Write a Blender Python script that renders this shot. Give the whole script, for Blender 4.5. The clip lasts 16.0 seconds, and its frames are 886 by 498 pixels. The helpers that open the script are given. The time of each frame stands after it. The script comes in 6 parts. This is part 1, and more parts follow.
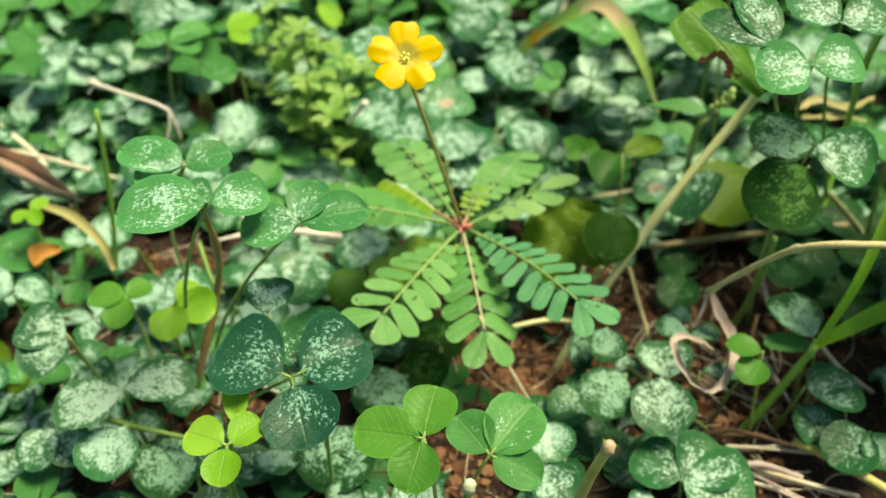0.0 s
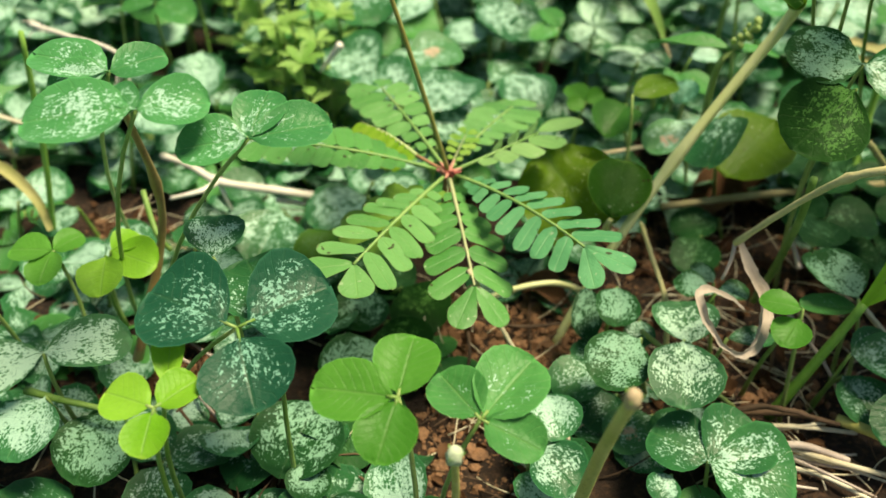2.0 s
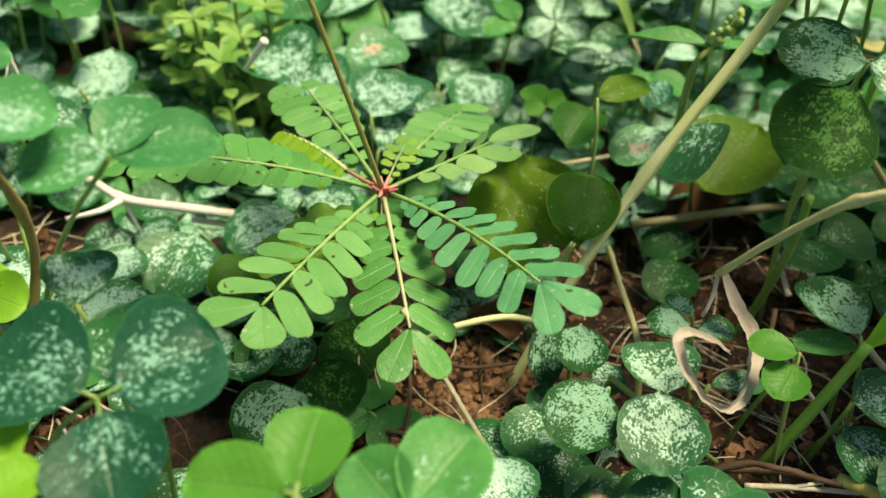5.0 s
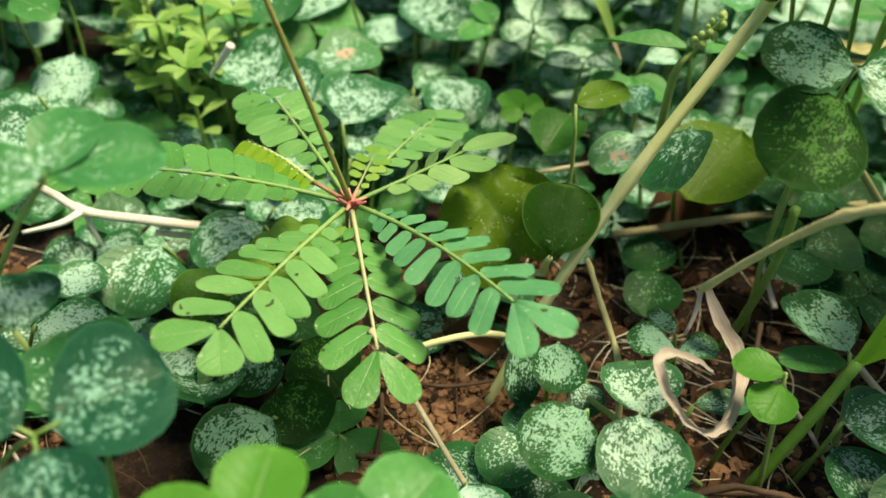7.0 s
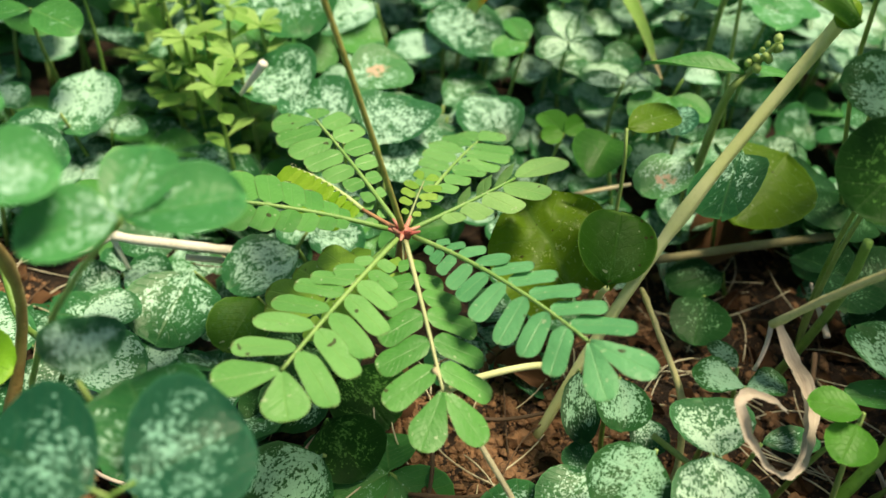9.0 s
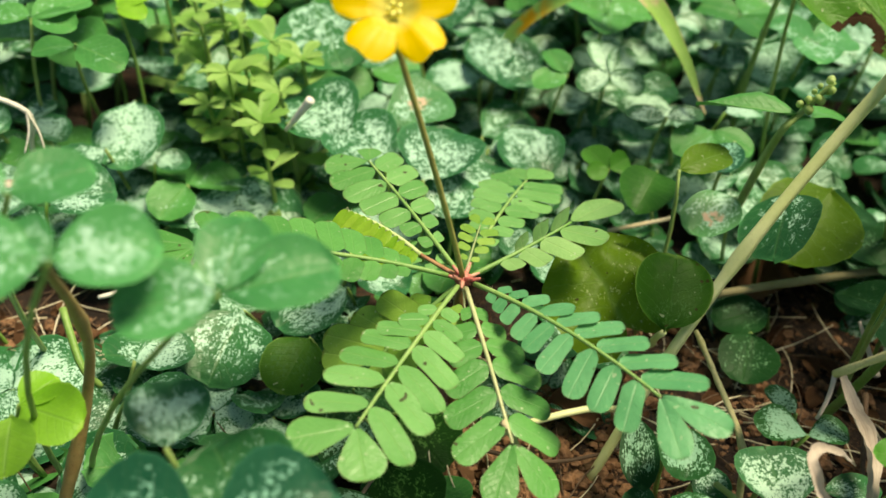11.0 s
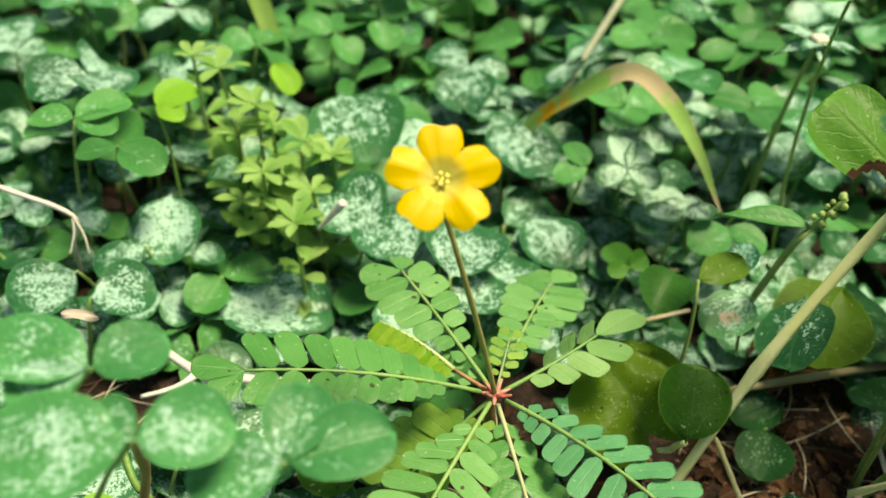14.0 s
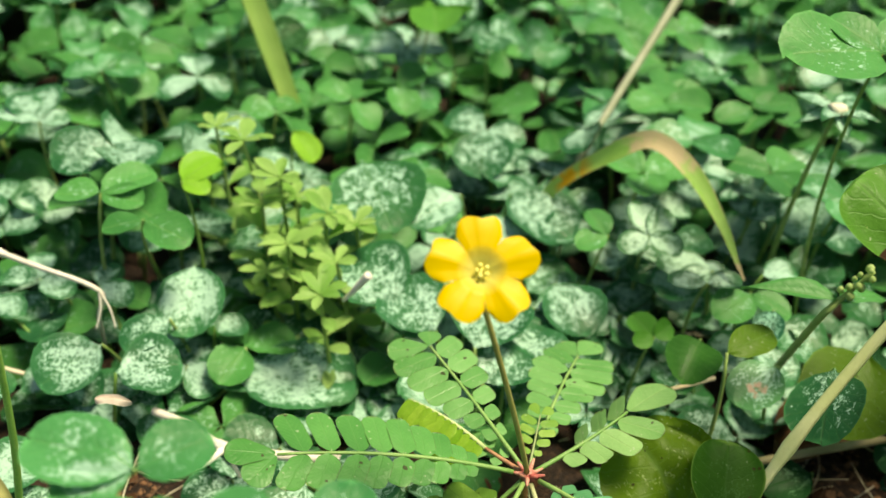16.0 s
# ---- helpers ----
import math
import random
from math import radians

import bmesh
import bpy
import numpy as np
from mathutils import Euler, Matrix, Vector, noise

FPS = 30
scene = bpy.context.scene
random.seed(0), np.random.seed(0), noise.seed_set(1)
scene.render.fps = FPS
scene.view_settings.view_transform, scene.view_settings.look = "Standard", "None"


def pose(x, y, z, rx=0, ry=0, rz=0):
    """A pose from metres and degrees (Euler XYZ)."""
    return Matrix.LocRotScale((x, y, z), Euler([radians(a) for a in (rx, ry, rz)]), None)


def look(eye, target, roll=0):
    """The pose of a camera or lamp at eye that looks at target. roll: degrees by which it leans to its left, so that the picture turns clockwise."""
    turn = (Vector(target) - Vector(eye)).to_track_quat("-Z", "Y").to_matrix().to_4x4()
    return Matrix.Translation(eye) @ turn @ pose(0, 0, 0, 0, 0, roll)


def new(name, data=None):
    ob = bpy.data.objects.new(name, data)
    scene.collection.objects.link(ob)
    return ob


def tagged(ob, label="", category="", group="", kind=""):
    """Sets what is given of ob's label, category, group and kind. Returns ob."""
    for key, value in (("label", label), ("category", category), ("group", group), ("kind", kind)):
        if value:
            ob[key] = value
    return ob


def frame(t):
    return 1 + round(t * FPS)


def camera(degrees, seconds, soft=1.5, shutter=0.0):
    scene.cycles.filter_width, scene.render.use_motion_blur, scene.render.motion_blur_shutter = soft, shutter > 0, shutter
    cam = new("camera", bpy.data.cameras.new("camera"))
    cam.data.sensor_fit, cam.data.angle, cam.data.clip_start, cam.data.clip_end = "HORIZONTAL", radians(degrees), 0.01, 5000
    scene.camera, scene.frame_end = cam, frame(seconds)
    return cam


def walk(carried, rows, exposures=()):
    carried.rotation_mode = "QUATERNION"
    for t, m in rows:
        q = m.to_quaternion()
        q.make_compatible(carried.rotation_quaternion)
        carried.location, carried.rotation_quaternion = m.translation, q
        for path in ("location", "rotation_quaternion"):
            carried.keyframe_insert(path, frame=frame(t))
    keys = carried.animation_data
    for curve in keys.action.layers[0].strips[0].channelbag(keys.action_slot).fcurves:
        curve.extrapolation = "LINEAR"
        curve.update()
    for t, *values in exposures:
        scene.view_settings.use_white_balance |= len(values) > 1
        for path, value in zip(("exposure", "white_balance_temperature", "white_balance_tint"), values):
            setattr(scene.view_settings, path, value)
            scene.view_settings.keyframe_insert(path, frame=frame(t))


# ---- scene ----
cam = camera(52.0, 16.0)
METRES, EYE, TILT, LEAN, TURN = 0.13, 0.165, -42.0, 0.0, 0.0
ROWS = [
    (0.0, 0.0, 0.0, 0.0, 0.0, 0.0, 0.0),
    (0.5, -0.0134, 0.0418, -0.0315, -0.05, 0.54, 0.0),
    (1.0, -0.0183, 0.1116, -0.0817, -0.21, 1.21, -0.05),
    (1.5, 0.002, 0.1655, -0.0963, -0.44, 1.37, -0.07),
    (2.0, 0.0116, 0.2161, -0.1067, -0.56, 1.36, -0.05),
    (2.5, 0.0048, 0.2837, -0.0704, -0.74, 1.34, 0.03),
    (3.0, 0.0074, 0.3291, -0.0615, -1.57, 1.34, 0.18),
    (3.5, 0.026, 0.3523, -0.0613, -2.1, 1.32, 0.27),
    (4.0, 0.0359, 0.3786, -0.0567, -2.17, 1.31, 0.26),
    (6.5, 0.0896, 0.4474, -0.0569, -2.92, 1.3, 0.74),
    (7.0, 0.0824, 0.4614, -0.0434, -3.12, 1.29, 0.78),
    (7.5, 0.0748, 0.4606, -0.0415, -3.37, 1.32, 0.77),
    (8.0, 0.0606, 0.4703, -0.0263, -3.65, 1.26, 0.77),
    (8.5, 0.0379, 0.4885, -0.012, -4.11, 1.28, 0.76),
    (9.0, -0.0071, 0.5049, -0.0058, -4.63, 1.3, 0.75),
    (9.5, -0.0299, 0.5136, 0.0009, -4.81, 1.28, 0.74),
    (10.0, -0.0691, 0.5119, 0.0369, -4.89, 1.21, 0.82),
    (12.5, -0.0914, 0.5041, 0.0647, -4.87, 1.18, 0.7),
    (13.0, -0.1138, 0.4837, 0.1082, -4.92, 1.24, 0.65),
    (13.5, -0.1107, 0.4685, 0.1463, -4.88, 1.52, 0.63),
    (14.0, -0.1218, 0.4527, 0.1763, -4.81, 2.01, 0.63),
    (14.5, -0.1227, 0.4383, 0.1876, -4.8, 2.52, 0.63),
    (15.0, -0.1237, 0.4297, 0.2166, -4.75, 2.54, 0.63),
    (15.5, -0.1536, 0.4411, 0.2221, -4.84, 2.74, 0.65),
    (16.0, -0.1552, 0.4499, 0.2208, -4.61, 4.69, 1.05),
]
walk(cam, [(t, pose(0, 0, EYE, TILT, LEAN, TURN) @ pose(METRES * x, METRES * y, METRES * z, 90 + pitch, roll, yaw)) for t, x, y, z, yaw, pitch, roll in ROWS],
     exposures=((0.0, 0.85, 8800.0, 2.5), (16.0, 0.85, 8800.0, 2.5)))
# a phone's small lens: one fixed focus, a slight depth of field
cam.data.dof.use_dof = True
cam.data.dof.focus_distance = 0.138
cam.data.dof.aperture_fstop = 20.0

# ---- light: bright overcast sky with a wide, soft sun ----
world = bpy.data.worlds.new("sky")
world.use_nodes = True
scene.world = world
wn = world.node_tree.nodes
sky = wn.new("ShaderNodeTexSky")
sky.sky_type = "NISHITA"
sky.sun_disc = False
sky.sun_elevation, sky.sun_rotation = radians(70), radians(88)
wn["Background"].inputs["Strength"].default_value = 0.060
world.node_tree.links.new(sky.outputs["Color"], wn["Background"].inputs["Color"])
sun = new("sun", bpy.data.lights.new("sun", "SUN"))
sun.data.energy, sun.data.angle, sun.data.color = 3.5, radians(20), (1.0, 0.95, 0.84)
# high, a little from the right
sun.matrix_world = look((0.46, 0.02, 1.25), (0, 0, 0))


# ---- materials ----
def graph(name):
    mat = bpy.data.materials.new(name)
    mat.use_nodes = True
    return mat, mat.node_tree.nodes, mat.node_tree.links, mat.node_tree.nodes["Principled BSDF"]


def mix(n, l, fac, a, b, mode="MIX"):
    """A colour mix; each of fac, a and b is a value or a socket."""
    m = n.new("ShaderNodeMix")
    m.data_type, m.blend_type = "RGBA", mode
    for socket, value in ((m.inputs["Factor"], fac), (m.inputs[6], a), (m.inputs[7], b)):
        if isinstance(value, bpy.types.NodeSocket):
            l.new(value, socket)
        else:
            socket.default_value = value if isinstance(value, (int, float)) else (*value, 1.0)
    return m.outputs[2]


def calc(n, l, op, a, b=0.0, c=0.0):
    m = n.new("ShaderNodeMath")
    m.operation = op
    for socket, value in zip(m.inputs, (a, b, c)):
        if isinstance(value, bpy.types.NodeSocket):
            l.new(value, socket)
        else:
            socket.default_value = value
    return m.outputs[0]


def grain(n, l, scale, detail=3.0, rough=0.55, vector=None):
    """Noise fixed in the world, at scale per metre."""
    t = n.new("ShaderNodeTexNoise")
    t.inputs["Scale"].default_value, t.inputs["Detail"].default_value, t.inputs["Roughness"].default_value = scale, detail, rough
    if vector is None:
        vector = n.new("ShaderNodeNewGeometry").outputs["Position"]
    l.new(vector, t.inputs["Vector"])
    return t.outputs[0]


def ramp(n, l, value, low, high):
    m = n.new("ShaderNodeMapRange")
    m.inputs["From Min"].default_value, m.inputs["From Max"].default_value = low, high
    l.new(value, m.inputs["Value"])
    return m.outputs[0]


def bump(n, l, b, height, strength, distance):
    u = n.new("ShaderNodeBump")
    u.inputs["Strength"].default_value, u.inputs["Distance"].default_value = strength, distance
    l.new(height, u.inputs["Height"])
    l.new(u.outputs[0], b.inputs["Normal"])


def see_through(mat, n, l, b, colour, share):
    """Let some of the light pass through a leaf."""
    t = n.new("ShaderNodeBsdfTranslucent")
    l.new(colour, t.inputs["Color"])
    s = n.new("ShaderNodeMixShader")
    s.inputs[0].default_value = share
    l.new(b.outputs[0], s.inputs[1])
    l.new(t.outputs[0], s.inputs[2])
    l.new(s.outputs[0], n["Material Output"].inputs["Surface"])


def leaf_material(name, dark, light, spots=0.0, spot=(0.41, 0.66, 0.54), vein=(0.2, 0.35, 0.12), veins=0.35, rough=0.42, share=0.15, coarse=420.0, brown=0.0, ribs=8.0, streak=0.0, blemish=0.0, gloss=0.2, scar=0.0, edge=None):
    """A leaf: UV u runs across from edge to edge, v from base to tip. spots: how much of it is frosted with pale mottling."""
    mat, n, l, b = graph(name)
    info = n.new("ShaderNodeObjectInfo")
    uv = n.new("ShaderNodeSeparateXYZ")
    l.new(n.new("ShaderNodeTexCoord").outputs["UV"], uv.inputs[0])
    across = calc(n, l, "MULTIPLY", calc(n, l, "ABSOLUTE", calc(n, l, "SUBTRACT", uv.outputs[0], 0.5)), 2.0)
    luck = calc(n, l, "FRACT", calc(n, l, "ADD", info.outputs["Random"], n.new("ShaderNodeNewGeometry").outputs["Random Per Island"]))
    tone = calc(n, l, "ADD", calc(n, l, "MULTIPLY", grain(n, l, 160.0, 3.0), 0.7), calc(n, l, "MULTIPLY", luck, 0.5))
    colour = mix(n, l, ramp(n, l, tone, 0.3, 0.85), dark, light)
    fine = grain(n, l, 2600.0, 2.0, 0.6)
    colour = mix(n, l, calc(n, l, "MULTIPLY", fine, 0.25), colour, dark, "MULTIPLY")
    # midrib and side ribs
    mid = ramp(n, l, across, 0.07, 0.0)
    side = calc(n, l, "SINE", calc(n, l, "MULTIPLY", calc(n, l, "ADD", calc(n, l, "SUBTRACT", uv.outputs[1], calc(n, l, "MULTIPLY", across, 0.28)), calc(n, l, "MULTIPLY", grain(n, l, 220.0, 2.0), 0.16)), ribs * 6.283))
    side = ramp(n, l, side, 0.86, 1.0)
    rib = calc(n, l, "MAXIMUM", mid, calc(n, l, "MULTIPLY", side, 0.4))
    colour = mix(n, l, calc(n, l, "MULTIPLY", rib, veins), colour, vein)
    rim = calc(n, l, "MULTIPLY", ramp(n, l, calc(n, l, "MAXIMUM", across, uv.outputs[1]), 0.95, 1.0), 0.3)
    colour = mix(n, l, rim if edge is None else calc(n, l, "MULTIPLY", rim, 2.2), colour, edge or tuple(min(0.8, 1.9 * v + 0.03) for v in light))
    if spots > 0:
        # short dashes that run from the base to the rim, in clusters that leave the margin clear
        fan = n.new("ShaderNodeCombineXYZ")
        l.new(calc(n, l, "MULTIPLY", uv.outputs[0], 34.0), fan.inputs[0])
        l.new(calc(n, l, "MULTIPLY", uv.outputs[1], 17.0), fan.inputs[1])
        l.new(calc(n, l, "MULTIPLY", luck, 61.0), fan.inputs[2])
        dash = grain(n, l, 1.0, 3.0, 0.7, fan.outputs[0])
        speck = calc(n, l, "ADD", calc(n, l, "MULTIPLY", dash, 0.8), calc(n, l, "MULTIPLY", grain(n, l, coarse * 5.2, 3.0, 0.7), 0.6))
        patch = grain(n, l, coarse, 2.0, 0.5)
        much = calc(n, l, "ADD", calc(n, l, "MULTIPLY", patch, 0.4), calc(n, l, "MULTIPLY", calc(n, l, "SUBTRACT", speck, 0.2), 0.85))
        much = calc(n, l, "ADD", much, calc(n, l, "MULTIPLY", calc(n, l, "SUBTRACT", luck, 0.5), 0.08))
        much = calc(n, l, "SUBTRACT", much, calc(n, l, "MULTIPLY", calc(n, l, "POWER", calc(n, l, "MAXIMUM", across, uv.outputs[1]), 6.0), 0.3))
        mask = ramp(n, l, much, 0.78 - 0.22 * spots, 0.82 - 0.22 * spots)
        colour = mix(n, l, calc(n, l, "MULTIPLY", mask, 0.92), colour, spot)
    if brown > 0:
        scorch = calc(n, l, "MAXIMUM", ramp(n, l, calc(n, l, "ABSOLUTE", calc(n, l, "SUBTRACT", uv.outputs[1], 0.46)), 0.13, 0.04), ramp(n, l, uv.outputs[1], 0.72, 0.9))
        scorch = calc(n, l, "MAXIMUM", scorch, ramp(n, l, across, 0.88, 1.0))
        scorch = ramp(n, l, calc(n, l, "ADD", calc(n, l, "MULTIPLY", scorch, brown), grain(n, l, 260.0, 4.0, 0.6)), 0.62, 0.8)
        colour = mix(n, l, scorch, colour, (0.64, 0.5, 0.32))
        blush = calc(n, l, "MULTIPLY", ramp(n, l, calc(n, l, "ABSOLUTE", calc(n, l, "SUBTRACT", uv.outputs[1], 0.2)), 0.08, 0.03), ramp(n, l, grain(n, l, 230.0, 3.0), 0.42, 0.55))
        colour = mix(n, l, blush, colour, (0.66, 0.34, 0.02))
    if blemish > 0:
        dot = ramp(n, l, grain(n, l, 620.0, 1.0, 0.4), 0.79 - 0.06 * blemish, 0.81 - 0.06 * blemish)
        colour = mix(n, l, calc(n, l, "MULTIPLY", dot, 0.85), colour, (0.05, 0.035, 0.015))
        pale = ramp(n, l, grain(n, l, 1300.0, 1.0, 0.4), 0.76 - 0.04 * blemish, 0.78 - 0.04 * blemish)
        colour = mix(n, l, calc(n, l, "MULTIPLY", pale, 0.5), colour, (0.5, 0.6, 0.4))
    if scar > 0:
        far = calc(n, l, "ADD", calc(n, l, "POWER", calc(n, l, "SUBTRACT", uv.outputs[0], 0.45), 2.0), calc(n, l, "POWER", calc(n, l, "SUBTRACT", uv.outputs[1], 0.55), 2.0))
        far = calc(n, l, "ADD", far, calc(n, l, "MULTIPLY", grain(n, l, 800.0, 4.0), 0.16))
        colour = mix(n, l, ramp(n, l, far, scar + 0.08, scar + 0.06), colour, (0.56, 0.4, 0.3))
    if streak > 0:
        stretch = n.new("ShaderNodeMapping")
        stretch.inputs["Scale"].default_value = (7.0, 1.6, 1.0)
        l.new(n.new("ShaderNodeTexCoord").outputs["UV"], stretch.inputs["Vector"])
        line = ramp(n, l, grain(n, l, 2.2, 4.0, 0.65, stretch.outputs[0]), 0.45, 0.65)
        colour = mix(n, l, calc(n, l, "MULTIPLY", line, streak), colour, (0.2, 0.1, 0.06))
    l.new(colour, b.inputs["Base Color"])
    b.inputs["Roughness"].default_value = rough
    b.inputs["Specular IOR Level"].default_value = gloss
    bump(n, l, b, calc(n, l, "SUBTRACT", calc(n, l, "MULTIPLY", grain(n, l, 900.0, 3.0), 0.7), calc(n, l, "MULTIPLY", rib, 0.5)), 0.35, 0.0006)
    see_through(mat, n, l, b, colour, share)
    return mat


def stalk_material(name, a, b2, rough=0.5, scale=120.0, speck=0.4):
    mat, n, l, b = graph(name)
    info = n.new("ShaderNodeObjectInfo")
    tone = calc(n, l, "ADD", grain(n, l, scale, 4.0, 0.6), calc(n, l, "MULTIPLY", calc(n, l, "SUBTRACT", info.outputs["Random"], 0.5), 0.4))
    colour = mix(n, l, ramp(n, l, tone, 0.3, 0.7), a, b2)
    colour = mix(n, l, calc(n, l, "MULTIPLY", ramp(n, l, grain(n, l, 1900.0, 2.0), 0.55, 0.75), speck), colour, tuple(0.5 * v for v in a))
    l.new(colour, b.inputs["Base Color"])
    b.inputs["Roughness"].default_value = rough
    bump(n, l, b, grain(n, l, 1500.0, 3.0), speck, 0.0004)
    return mat


FROSTED = leaf_material("frosted_leaf", (0.016, 0.115, 0.043), (0.045, 0.21, 0.08), spots=0.95, veins=0.1, rough=0.36)
PALE = leaf_material("pale_leaf", (0.025, 0.12, 0.05), (0.06, 0.2, 0.08), spots=1.02, spot=(0.42, 0.64, 0.5), veins=0.1, rough=0.45)
MIDLEAF = leaf_material("mid_leaf", (0.036, 0.2, 0.065), (0.075, 0.31, 0.105), spots=0.52, coarse=260.0, veins=0.15, rough=0.36)
SPECKLED = leaf_material("speckled_leaf", (0.014, 0.1, 0.036), (0.036, 0.185, 0.06), spots=0.6, veins=0.12, rough=0.36)
DARKLEAF = leaf_material("dark_leaf", (0.005, 0.066, 0.036), (0.014, 0.108, 0.056), spots=0.6, spot=(0.22, 0.48, 0.37), coarse=260.0, veins=0.06, gloss=0.2, rough=0.42, share=0.15)
DARK_OLIVE = leaf_material("dark_olive_leaf", (0.026, 0.11, 0.012), (0.06, 0.18, 0.022), veins=0.3, vein=(0.07, 0.19, 0.04), spots=0.55, spot=(0.06, 0.17, 0.04), share=0.25, blemish=0.8, gloss=0.08, edge=(0.2, 0.36, 0.08))
CLEAR = leaf_material("clear_leaf", (0.038, 0.19, 0.048), (0.085, 0.32, 0.085), spots=0.2, veins=0.3)
LIME = leaf_material("lime_leaf", (0.17, 0.45, 0.03), (0.3, 0.6, 0.07), veins=0.3, share=0.35)
OLIVE = leaf_material("olive_leaf", (0.08, 0.19, 0.014), (0.15, 0.28, 0.024), veins=0.35, spots=0.03, spot=(0.4, 0.52, 0.2), share=0.4, blemish=0.6)
PINNATE = leaf_material("pinnate_leaf", (0.11, 0.345, 0.088), (0.21, 0.49, 0.16), veins=0.32, vein=(0.28, 0.5, 0.15), ribs=9.0, share=0.28, blemish=0.45, rough=0.34, gloss=0.55, edge=(0.12, 0.06, 0.03))
# bluish green leaf, with some sky sheen put into the teal base colour
PINNATE_BLUE = leaf_material("bluish_pinnate_leaf", (0.08, 0.33, 0.14), (0.15, 0.46, 0.215), veins=0.4, vein=(0.2, 0.46, 0.18), ribs=9.0, share=0.25, rough=0.4, gloss=0.4, blemish=0.6, edge=(0.09, 0.06, 0.03))
HERB = leaf_material("herb_leaf", (0.19, 0.42, 0.085), (0.4, 0.61, 0.21), veins=0.2, share=0.35)
GRASS = leaf_material("grass_blade", (0.2, 0.5, 0.04), (0.36, 0.66, 0.08), veins=0.3, ribs=0.0, share=0.35, spots=0.02)
WITHERED = leaf_material("withered_leaf", (0.2, 0.46, 0.08), (0.38, 0.6, 0.17), veins=0.3, brown=0.36, share=0.45)
DRY = leaf_material("dry_leaf", (0.5, 0.42, 0.36), (0.78, 0.7, 0.63), veins=0.1, vein=(0.3, 0.2, 0.12), rough=0.75, share=0.2, streak=0.4)
BROWN = leaf_material("brown_leaf", (0.06, 0.03, 0.017), (0.17, 0.09, 0.05), veins=0.3, vein=(0.12, 0.07, 0.04), rough=0.8, share=0.15, gloss=0.05)
BITE_RIM = leaf_material("dry_bite_edge", (0.02, 0.012, 0.008), (0.07, 0.038, 0.02), veins=0.0, rough=0.8, share=0.05, gloss=0.05)
STALK = stalk_material("green_stalk", (0.13, 0.27, 0.05), (0.3, 0.42, 0.14))
RED_STALK = stalk_material("reddish_stalk", (0.27, 0.15, 0.06), (0.38, 0.31, 0.13))
PALE_STALK = stalk_material("pale_stalk", (0.58, 0.64, 0.28), (0.78, 0.8, 0.44), speck=0.14)
STRAW = stalk_material("straw", (0.5, 0.43, 0.28), (0.8, 0.75, 0.6), 0.7)
STRAW_GREEN = stalk_material("greenish_straw", (0.36, 0.37, 0.14), (0.58, 0.53, 0.28), 0.6)
# tan straw colour dimmed to stand for the shade over the fallen stalk
SHADED_TAN = stalk_material("shaded_tan_stalk", (0.22, 0.2, 0.09), (0.36, 0.31, 0.17), 0.6)
YELLOW_STALK = stalk_material("yellow_stalk", (0.34, 0.36, 0.07), (0.6, 0.55, 0.2), 0.5)
GRASS_STALK = stalk_material("grass_stalk", (0.14, 0.34, 0.05), (0.25, 0.48, 0.09), 0.45)
WHITE_STRAW = stalk_material("white_straw", (0.62, 0.58, 0.5), (0.86, 0.83, 0.77), 0.7)
TALL_FLECK = leaf_material("flecked_dark_leaf", (0.008, 0.06, 0.02), (0.022, 0.105, 0.03), spots=0.9, spot=(0.24, 0.47, 0.33), veins=0.03, gloss=0.1)
# flecked leaf with the shade of the leaves above put into its colour
SHADED_FLECK = leaf_material("shaded_flecked_leaf", (0.007, 0.042, 0.009), (0.017, 0.072, 0.014), spots=0.62, spot=(0.075, 0.21, 0.05), veins=0.03, gloss=0.05)
BITTEN = leaf_material("bitten_leaf", (0.06, 0.21, 0.025), (0.125, 0.32, 0.05), veins=0.3, spots=0.22, spot=(0.34, 0.5, 0.16), share=0.35, blemish=0.4)
GREY_STALK = stalk_material("grey_green_stalk", (0.32, 0.36, 0.24), (0.52, 0.56, 0.42))
ORANGE = leaf_material("orange_leaf", (0.4, 0.18, 0.04), (0.62, 0.34, 0.1), rough=0.7)
PINK = leaf_material("pinkish_leaf", (0.4, 0.28, 0.2), (0.62, 0.42, 0.34), rough=0.6, streak=0.5)
TANBLADE = leaf_material("tan_blade", (0.4, 0.4, 0.16), (0.66, 0.6, 0.36), ribs=0.0, rough=0.6, streak=0.3)
DEAD_STALK = stalk_material("grey_dead_stalk", (0.44, 0.35, 0.31), (0.7, 0.61, 0.55), 0.7)
FAR_BLADE = leaf_material("pale_blade", (0.2, 0.38, 0.08), (0.34, 0.52, 0.15), ribs=0.0, share=0.3)
FRESH = leaf_material("fresh_leaf", (0.06, 0.25, 0.03), (0.115, 0.36, 0.055), veins=0.3, share=0.3)
# leaf green darkened to carry the shade near the ground
SHADE_DARK = leaf_material("shade_dark_leaf", (0.008, 0.055, 0.018), (0.022, 0.1, 0.028), spots=0.4, spot=(0.15, 0.34, 0.18), veins=0.06, gloss=0.1)
SCARRED = leaf_material("scarred_leaf", (0.035, 0.16, 0.06), (0.085, 0.27, 0.105), spots=0.6, veins=0.1, scar=0.022)
TWIG = stalk_material("dark_twig", (0.06, 0.035, 0.02), (0.17, 0.1, 0.06), 0.8)
HUB = stalk_material("red_hub", (0.42, 0.1, 0.09), (0.6, 0.32, 0.24), 0.5, 700.0)
HAIR = stalk_material("pale_hair", (0.5, 0.55, 0.35), (0.7, 0.72, 0.5), 0.5)
